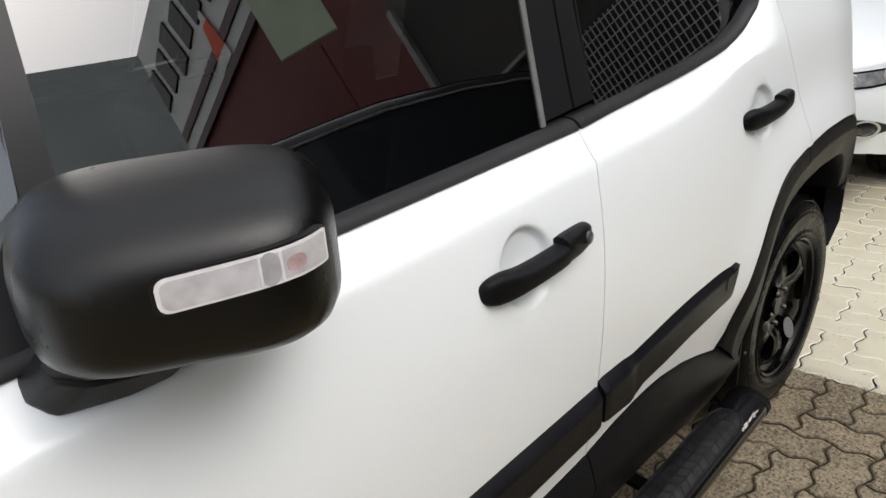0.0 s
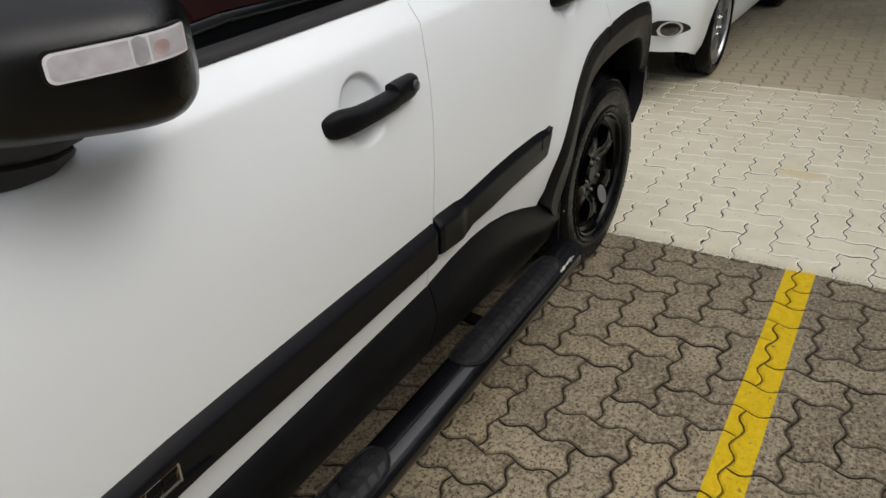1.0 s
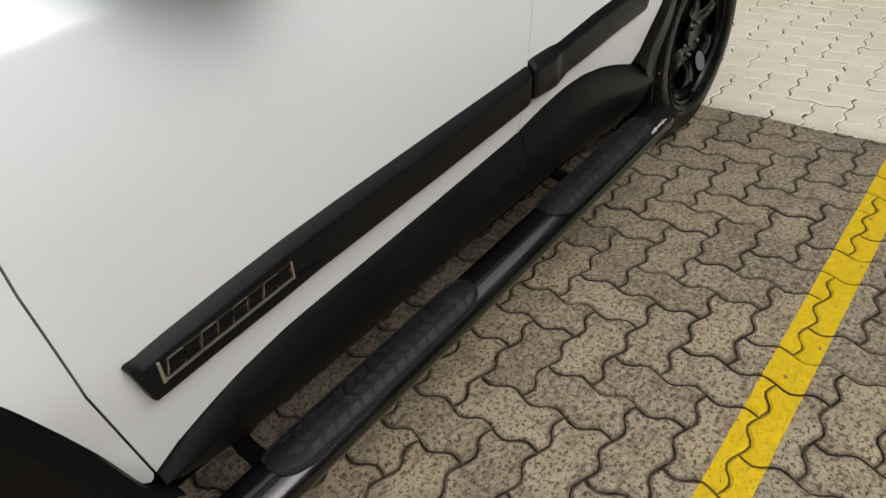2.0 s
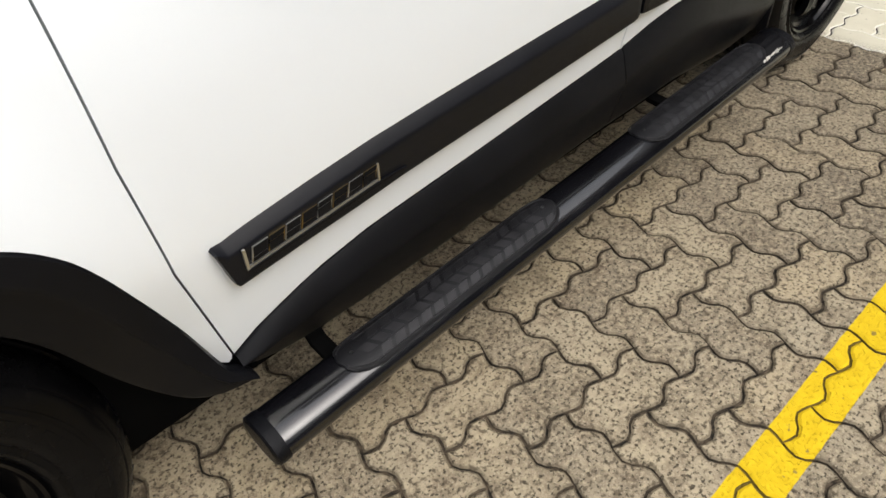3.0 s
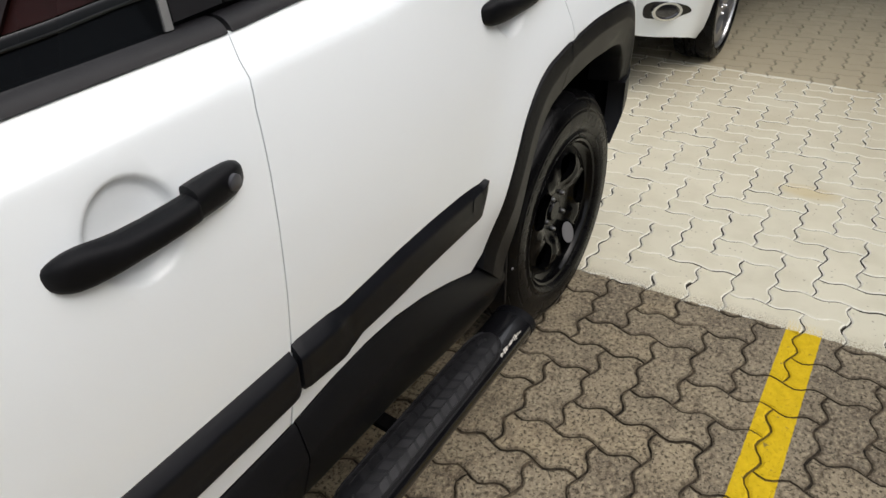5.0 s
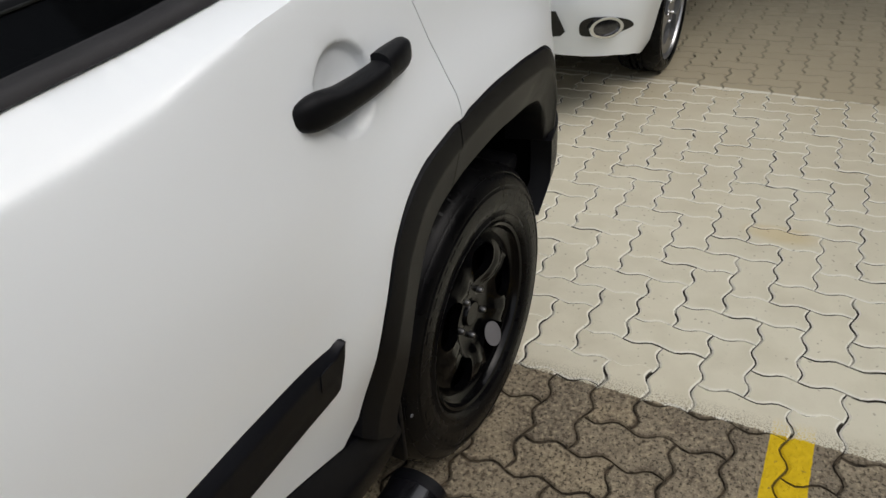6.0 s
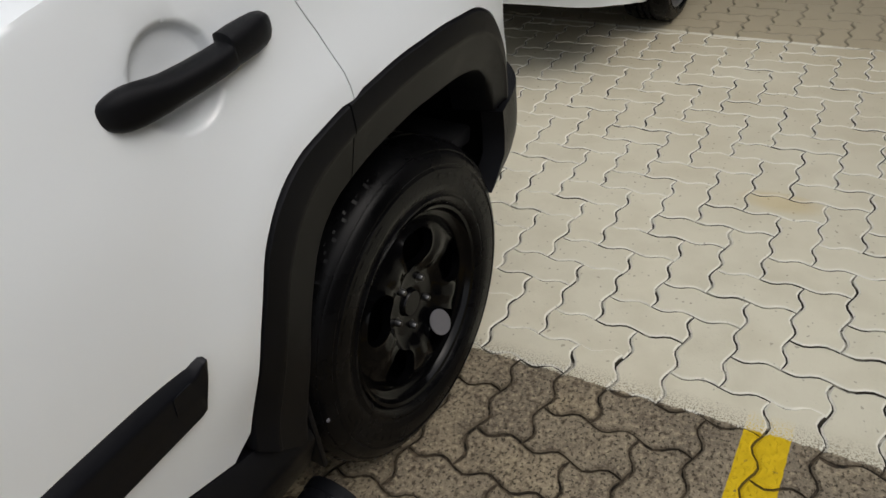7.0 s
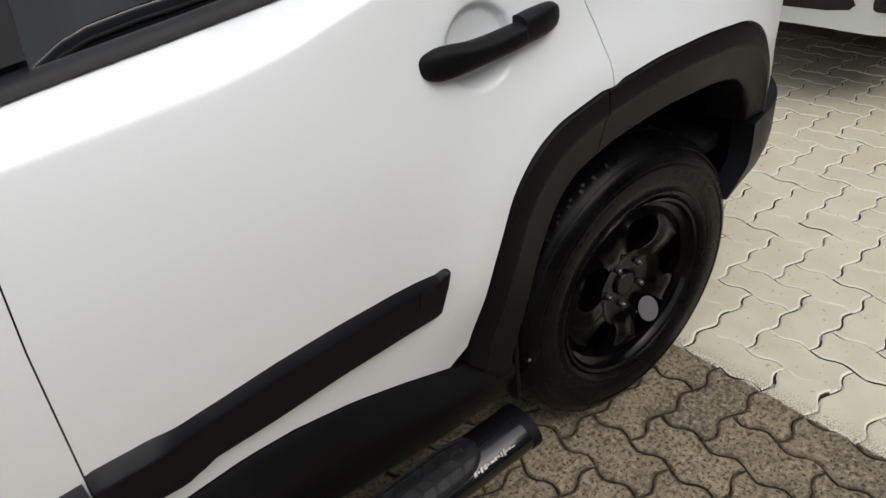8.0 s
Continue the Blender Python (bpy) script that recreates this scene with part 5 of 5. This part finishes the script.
    def across(rows, nm, mat, n=12):
        rings = [[(x + (xc - x) * (1 - u * u), at[1] + u * (hw - i), z + cr * (1 - u * u)) for u in np.linspace(-1, 1, n + 1)] for x, xc, i, z, cr in rows]
        return part(nm, loft(rings, closed=False), mat, ob)
    across([(ox + 0.20, ox + 0.02, 0.11, 0.715, -0.02), (ox + 0.33, ox + 0.06, 0.055, 0.752, -0.01), (ox + 0.50, ox + 0.14, 0.05, 0.795, 0.01), (ox + 0.75, ox + 0.4, 0.062, 0.84, 0.045), (ox + 1.15, ox + 0.95, 0.085, 0.905, 0.07), (ox + 1.5, ox + 1.25, 0.10, 0.945, 0.075)], "bonnet", paint)
    across([(ox + 1.48, ox + 1.22, 0.14, 0.955, 0.06), (ox + 2.25, ox + 2.1, 0.32, 1.39, 0.03)], "windscreen", GLASS)
    across([(ox + 2.25, ox + 2.1, 0.32, 1.39, 0.03), (ox + 2.8, ox + 2.8, 0.31, 1.42, 0.03), (ox + 3.4, ox + 3.5, 0.33, 1.37, 0.03)], "roof", paint)
    across([(ox + 3.4, ox + 3.5, 0.33, 1.37, 0.03), (ox + 4.05, ox + 4.1, 0.2, 1.0, 0.02)], "rear_window", GLASS)
    across([(ox + 4.05, ox + 4.1, 0.18, 0.99, 0.02), (ox + 4.40, ox + 4.5, 0.2, 0.98, 0.0), (ox + 4.42, ox + 4.52, 0.2, 0.30, 0.0)], "boot_lid", paint)
    across([(ox + 0.20, ox + 0.02, 0.36, 0.60, 0.0), (ox + 0.18, ox + 0.0, 0.36, 0.52, 0.0)], "grille", SATIN)
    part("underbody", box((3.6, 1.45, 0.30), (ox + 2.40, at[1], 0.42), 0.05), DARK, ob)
    return ob


saloon("white_saloon", (1.675, 1.105), PAINT, "white four-door saloon with clear headlamps and alloy wheels")
saloon("dark_saloon", (6.95, 1.05), GREY_PAINT, "dark grey saloon parked nose to tail in shade")


# ================================================================ an added dark van across the bay
def stand_in_van():
    """A tall dark panel van, nose to -x, added unseen across an empty lane to darken the window reflections."""
    body_paint = material("graphite_paint", (0.012, 0.013, 0.015), 0.35, coat=0.6, vary=0.05, vary_scale=2)
    mid_y, x_nose, x_tail = -4.05, -2.60, 3.62
    ob = thing("stand_in_van", (0.2, mid_y, 0), "tall graphite grey panel van added out of view to darken the window reflections", "van")
    section = [(0.22, 0.10), (0.30, 0.035), (0.45, 0.008), (0.65, 0.0), (0.85, 0.004), (1.06, 0.012)]

    def side(s, z, d=0.0, sgn=1):
        """The flank, by length along it and height, with rounded ends in plan."""
        inset = float(np.interp(z, [p[0] for p in section], [p[1] for p in section])) if z < 1.06 else 0.012 + (z - 1.06) * 0.05
        front, back = max(0.0, x_nose + 0.55 - s), max(0.0, s - (x_tail - 0.15))
        bend = 0.42 * min(1.0, front / 0.55) ** 2 + 0.06 * min(1.0, back / 0.15) ** 2
        return Vector((s, mid_y + sgn * (0.98 - inset - bend - d), z))
    fx, rx = -1.75, 2.25

    def opening(cx):
        return [(cx + 0.40 * math.cos(a), 0.34 + 0.40 * math.sin(a)) for a in np.linspace(math.pi, 0, 15)]
    rail = [(-1.50, 1.30), (-1.06, 2.10), (-0.88, 2.36), (-0.745, 2.490), (-0.58, 2.575), (-0.42, 2.620), (-0.15, 2.650), (0.20, 2.670), (0.52, 2.695), (0.95, 2.745), (1.50, 2.795), (2.4, 2.79), (3.0, 2.74), (3.55, 2.66)]
    for sgn in (1, -1):
        f = (lambda g: (lambda s, z, d=0.0: side(s, z, d, g)))(sgn)
        low = [(x_nose, 0.30), (fx - 0.46, 0.26)] + opening(fx) + [(fx + 0.46, 0.26), (rx - 0.46, 0.26)] + opening(rx) + [(rx + 0.46, 0.32), (x_tail, 0.36)]
        flank = low + [(x_tail, 2.63)] + [(x, z - 0.01) for x, z in rail[::-1]] + [(-1.9, 1.16), (x_nose + 0.3, 1.04), (x_nose, 0.96)]
        skin("flank", flank, f, body_paint, ob, 0.12, 0.03)
        skin("cab_window", rounded([(-1.36, 1.34), (-0.42, 1.36), (-0.42, 2.05), (-0.92, 2.05)], 0.06, 3), lambda s, z, d=0.0, f=f: f(s, z, d - 0.004), GLASS, ob, 0.12, 0.01)
        part("window_rail", tube([f(x, z - 0.03, -0.012) for x, z in rail[1:]], 0.012, 0.012, 8), DULL_STEEL, ob, "thin dull metal gutter")
        part("roof_side", loft([[f(x, z - 0.018), f(x + 0.01, z + 0.030, 0.004), f(x + 0.02, z + 0.070, 0.030), f(x + 0.03, z + 0.095, 0.085), f(x + 0.03, z + 0.05, 0.085), f(x, z - 0.018, 0.05)] for x, z in rail]), body_paint, ob)
        part("rubbing_strip", loft([[f(x, 0.62), f(x, 0.62, -0.02), f(x, 0.74, -0.02), f(x, 0.74)] for x in np.linspace(fx + 0.45, rx - 0.45, 8)]), PLASTIC, ob)
        for cx in (fx, rx):
            wheel((cx, mid_y + sgn * 0.90, 0.345), sgn, style="alloy", radius=0.345, rim=0.20, parent=ob)
        shell = superellipse(20, 0.06, 0.14, 3)
        part("side_mirror", loft([[(-1.30 + u * k, mid_y + sgn * (0.97 + o), 1.50 + v * k) for u, v in shell] for o, k in ((0.0, 0.4), (0.05, 0.9), (0.18, 1.0), (0.21, 0.7))]), PLASTIC, ob)

    def over(rows, name, mat, n=12):
        rings = [[(x + (xc - x) * (1 - u * u), mid_y + u * w, z + 0.05 * (1 - u * u)) for u in np.linspace(-1, 1, n + 1)] for x, xc, w, z in rows]
        return part(name, loft(rings, closed=False), mat, ob)
    over([(x + 0.03, x - 0.10 * (x < 0), 0.84, z + 0.085) for x, z in rail[3:]], "roof", body_paint)
    over([(-1.48, -1.78, 0.90, 1.32), (-0.74, -0.92, 0.86, 2.62)], "windscreen", GLASS)
    over([(x_tail - 0.02, x_tail, 0.86, z) for z in (2.72, 1.6, 0.36)], "rear_door", body_paint)
    over([(-1.47, -1.78, 0.92, 1.29), (-1.9, -2.1, 0.86, 1.17), (-2.3, -2.55, 0.70, 1.06), (-2.52, -2.68, 0.54, 0.96)], "bonnet", body_paint)
    over([(-2.55, -2.70, 0.56, 0.97), (-2.60, -2.74, 0.54, 0.66), (-2.58, -2.70, 0.54, 0.30)], "front_panel", body_paint)
    part("underbody", box((5.5, 1.40, 0.30), (0.5, mid_y, 0.40), 0.05), DARK, ob)
    return ob


DULL_STEEL = material("dull_grey_steel", (0.28, 0.28, 0.27), 0.5, vary=0.2, vary_scale=3)
stand_in_van()


# ================================================================ buildings that close the yard
RED_WALL = material("dark_red_render", (0.15, 0.026, 0.026), 0.7, vary=0.15, vary_scale=0.6, bump=0.2, scale=40)
GREY_WALL = material("pale_grey_cladding", (0.68, 0.70, 0.70), 0.6, vary=0.08, vary_scale=0.8)
MAROON = material("maroon_band", (0.05, 0.01, 0.012), 0.5, vary=0.1)
DIM_WALL = material("brown_grey_render", (0.055, 0.050, 0.044), 0.8, vary=0.2, vary_scale=0.7, bump=0.2, scale=40)
WHITE_STEEL = material("white_steel", (0.62, 0.62, 0.60), 0.45, vary=0.06)
INK = material("black_sign_face", (0.012, 0.012, 0.012), 0.5, vary=0.1)
hall = thing("showroom_building", (12, -9, 0), "tall showroom building with dark red walls and a pale sign band", "building")
part("wall", box((6, 17, 8.6), (12.0, -18.5, 7.7)), RED_WALL, hall, "dark red rendered wall", False)
part("wall", box((6, 17, 3.4), (12.0, -18.5, 1.7)), DIM_WALL, hall, "", False)
part("sign_band", box((6.1, 17, 5.0), (11.98, -18.5, 14.5)), GREY_WALL, hall, "pale grey sign band", False)
part("trim_band", box((6.2, 17.1, 0.35), (11.95, -18.5, 13.0)), MAROON, hall, "", False)
part("trim_band", box((6.2, 17.1, 0.30), (11.95, -18.5, 12.1)), MAROON, hall, "", False)
for i in range(9):
    part("sign_bar", turned(box((0.12, 0.85, 1.5 if i % 3 else 1.9), (0, 0, 0), 0.02), Matrix.Translation((8.9, -12.2 - 1.25 * i, 15.0)) @ Matrix.Rotation(radians(12), 4, "X")), INK, hall, "black sign lettering shown as bars", False)
ORANGE = material("orange_cloth", (0.75, 0.13, 0.06), 0.8, vary=0.1)
for lo, hi, w0, w1, cloth in ((12.3, 12.75, 0.52, 0.46, WHITE_STEEL), (12.75, 13.9, 0.46, 0.20, ORANGE), (13.9, 14.4, 0.20, 0.09, WHITE_STEEL)):
    bm = loft([[(8.84 + o, -17.0 + sy * w, z) for sy, w, z in ((-1, w0, lo), (1, w0, lo), (1, w1, hi), (-1, w1, hi))] for o in (0.0, 0.03)])
    part("pennant", bm, cloth, hall, "orange and white pennant", False)
part("wall", box((6, 18, 7.0), (12.0, -1.0, 7.0)), DIM_WALL, hall, "brown-grey rendered wall", False)
part("wall", box((6, 2.4, 3.5), (12.0, -8.8, 1.75)), DIM_WALL, hall, "", False)
part("wall", box((5.6, 12.6, 3.5), (12.2, 1.7, 1.75)), DIM_WALL, hall, "", False)
part("garage_back", box((3.0, 3.0, 3.5), (13.5, -6.1, 1.75)), CABIN, hall, "", False)
part("window_frame", box((0.2, 0.18, 3.4), (8.95, -9.9, 6.6), 0.02), DULL_STEEL, hall, "", False)
part("window_frame", box((0.2, 5.0, 0.09), (8.95, -7.4, 5.2), 0.02), DULL_STEEL, hall, "", False)
grille = thing("window_grille", (8.9, -5.1, 0), "white steel grille over a dark opening", "grille")
# black sheet behind the bars stands in for the shade of the opening
part("dark_backing", box((0.1, 5.4, 4.4), (8.96, -5.1, 2.2)), INK, grille, "", False)
for i in range(46):
    part("bar", box((0.03, 0.014, 4.3), (8.86, -7.7 + i * 0.115, 2.17)), WHITE_STEEL, grille, "", False)
for i in range(24):
    part("bar", box((0.03, 5.3, 0.014), (8.85, -5.1, 0.12 + i * 0.18)), WHITE_STEEL, grille, "", False)
wing = thing("workshop_wing", (-7, -17, 0), "long workshop wing with dark lower walls and dull red upper walls", "building")
part("wall", box((18.0, 4.0, 8.2), (-7.5, -17.5, 4.1)), DIM_WALL, wing, "brown-grey rendered wall", False)
part("wall", box((18.0, 3.9, 3.6), (-7.5, -17.4, 10.0)), RED_WALL, wing, "dark red rendered wall", False)
part("trim_band", box((18.1, 4.1, 0.3), (-7.5, -17.5, 11.95)), GREY_WALL, wing, "", False)
part("wall", box((8.0, 3.6, 12.0), (1.6, -17.2, 6.0)), material("grey_green_cladding", (0.72, 0.78, 0.77), 0.6, vary=0.12, vary_scale=0.5), wing, "grey-green clad wall", False)
# unseen roof, added to shade the ground and the cars behind
canopy = thing("canopy", (7, 2.6, 0), "unseen low dark canopy added to shade the parked cars", "canopy")
part("roof_sheet", box((6.2, 8.8, 0.14), (6.55, 3.10, 2.42), 0.02), DIM_WALL, canopy, "", False)
for y in (-1.2, 7.2):
    part("post", box((0.10, 0.10, 2.36), (4.65, y, 1.18), 0.01), WHITE_STEEL, canopy, "", False)
# added board stands in for a pale green patch reflected in the windows
panel = thing("pale_board", (3.4, -6.0, 0), "pale green board on a thin post, added for a patch reflected in the windows", "sign")
part("board", turned(box((0.85, 0.06, 1.9), (0, 0, 0), 0.01), Matrix.Translation((3.40, -6.0, 6.25)) @ Matrix.Rotation(radians(38), 4, "Z")), material("pale_green_board", (0.70, 0.82, 0.60), 0.5, vary=0.05), panel, "", False)
part("post", box((0.035, 0.035, 5.3), (3.6, -6.06, 2.65), 0.01), RED_WALL, panel, "", False)


# ================================================================ paved ground
WU, WV_NEAR, WV_FAR = 0.1110, 0.1137, 0.1050    # block sides across and along the bay
NODE = Vector((0.2488, -0.3845))


def paved(u, v):
    if v < 0:
        return NODE.x + 0.0028 * u + WV_NEAR * v, NODE.y - WU * u
    return NODE.x + 0.0028 * u + 0.0008 * min(v, 4) * max(-11, min(11, u)) + WV_FAR * v, NODE.y - WU * u


def wave(s, size=0.105):
    """The S-shaped joint of one block side."""
    return -size * math.sin(2 * math.pi * s) * (1.0 - 0.25 * math.cos(2 * math.pi * s))


def block_outline(kind, size, k=7):
    """Outline of one interlocking block, in block sides; kind 0 lies along u, kind 1 along v."""
    cells = [(0, 0), (1, 0), (2, 0), (2, 1), (1, 1), (0, 1)] if kind == 0 else [(0, 0), (1, 0), (1, 1), (1, 2), (0, 2), (0, 1)]
    out = []
    for (a, b), (c, d) in zip(cells, cells[1:] + cells[:1]):
        for i in range(k):
            s = i / k
            if b == d:
                t = s if c > a else 1 - s
                out.append((a + (c - a) * s, b + wave(t, size)))
            else:
                t = s if d > b else 1 - s
                out.append((a - wave(t, size), b + (d - b) * s))
    return out


def block_rings(kind, joint, size, bevel=0.022):
    pts = [Vector(p) for p in block_outline(kind, size)]
    n = len(pts)
    nrm = []
    for i in range(n):
        d = pts[(i + 1) % n] - pts[i - 1]
        nrm.append(Vector((-d.y, d.x)).normalized())
    ring = lambda inset: [p + q * inset for p, q in zip(pts, nrm)]
    return ring(joint), ring(joint + bevel), ring(joint + bevel + 0.016)


def block_mesh(kind, variant, wv):
    rnd = random.Random(10 * kind + variant)
    low, mid, top = block_rings(kind, (0.020 if wv == WV_NEAR else 0.015) + 0.012 * rnd.random(), 0.100 if wv == WV_NEAR else 0.078, 0.036 if wv == WV_NEAR else 0.032)
    cx, cy = (1, 0.5) if kind == 0 else (0.5, 1)
    tilt = (rnd.uniform(-1, 1) * 0.0012, rnd.uniform(-1, 1) * 0.0012)
    verts, faces = [], []
    for ring, z in ((low, -0.022), (low, -0.0040), (mid, -0.0008), (top, 0.0)):
        for p in ring:
            x, y = wv * (p.y - cy) + 0.004 * (p.x - cx), -WU * (p.x - cx)
            wob = 0.0007 * noise.noise((p.x * 3 + variant * 7, p.y * 3, z * 50))
            verts.append((x, y, z + (tilt[0] * (p.x - cx) + tilt[1] * (p.y - cy) + wob if z > -0.02 else 0)))
    n = len(low)
    for r in range(3):
        for i in range(n):
            j = (i + 1) % n
            faces.append((r * n + j, r * n + i, (r + 1) * n + i, (r + 1) * n + j))
    faces.append(tuple(range(4 * n - 1, 3 * n - 1, -1)))
    me = bpy.data.meshes.new("paving_block")
    me.from_pydata(verts, [], faces)
    me.materials.append(PAVER)
    bm = bmesh.new()
    bm.from_mesh(me)
    bmesh.ops.recalc_face_normals(bm, faces=bm.faces[:])
    bm.to_mesh(me)
    bm.free()
    for f in me.polygons:
        f.use_smooth = False
    return me


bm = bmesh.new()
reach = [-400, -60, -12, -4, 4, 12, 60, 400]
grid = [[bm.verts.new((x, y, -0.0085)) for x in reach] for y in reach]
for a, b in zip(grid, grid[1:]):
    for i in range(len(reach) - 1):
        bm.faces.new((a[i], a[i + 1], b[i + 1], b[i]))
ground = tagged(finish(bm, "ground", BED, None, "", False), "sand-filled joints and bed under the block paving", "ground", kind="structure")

blocks = {wv: [[block_mesh(k, v, wv) for v in range(6)] for k in (0, 1)] for wv in (WV_NEAR, WV_FAR)}
pieces = []
for u in range(-70, 62):
    for v in range(-68, 104):
        k = (u - v) % 4
        if k == 0:
            pieces.append((0, u + 1, v + 0.5))
        elif k == 3:
            pieces.append((1, u + 0.5, v + 1))
rest_v, rest_f = [], []


def simple_block(kind, wv):
    """A block for the yard further off: a straight rim and a flat top."""
    pts = [Vector(p) for p in block_outline(kind, 0.09, 3)]
    mid = sum(pts, Vector((0, 0))) / len(pts)
    rim = [p + (mid - p).normalized() * 0.035 for p in pts]
    cx, cy = (1, 0.5) if kind == 0 else (0.5, 1)
    low = [(wv * (p.y - cy), -WU * (p.x - cx), -0.009) for p in rim]
    top = [(x, y, -0.001) for x, y, _ in low]
    n = len(low)
    return low + top, [((i + 1) % n, i, n + i, n + (i + 1) % n) for i in range(n)] + [tuple(range(2 * n - 1, n - 1, -1))]


SIMPLE = {wv: [simple_block(0, wv), simple_block(1, wv)] for wv in (WV_NEAR, WV_FAR)}
yard_v, yard_f = [], []
count = 0
rnd = random.Random(5)
for kind, u, v in pieces:
    x, y = paved(u, v)
    if not (-7.0 < x < 11.0 and -7.0 < y < 7.0):
        continue
    z = rnd.uniform(-0.0016, 0.0008)
    if not (-3.2 < x < 7.0 and -2.2 < y < 2.2) or (x < 0.3 and y > 0.9):
        k = len(yard_v)
        vs, fs = SIMPLE[WV_NEAR if v <= 0 else WV_FAR][kind]
        yard_v += [(a + x, b + y, c + z) for a, b, c in vs]
        yard_f += [tuple(k + i for i in f) for f in fs]
        continue
    me = blocks[WV_NEAR if v <= 0 else WV_FAR][kind][rnd.randrange(6)]
    if -2.0 < x < 1.05 and -0.95 < y < 0.06 and count < 300:
        ob = new("paving_block", me)
        ob.location = (x, y, z)
        ob.parent = ground
        count += 1
    else:
        k = len(rest_v)
        rest_v += [(p.co.x + x, p.co.y + y, p.co.z + z) for p in me.vertices]
        rest_f += [tuple(k + i for i in f.vertices) for f in me.polygons]
for verts, faces in ((rest_v, rest_f), (yard_v, yard_f)):
    me = bpy.data.meshes.new("paving_beyond")
    me.from_pydata(verts, [], faces)
    me.materials.append(PAVER)
    ob = new("paving_beyond", me)
    ob.parent = ground
    tagged(ob, "interlocking concrete paving, pale paint beyond the bay line", kind="stuff")
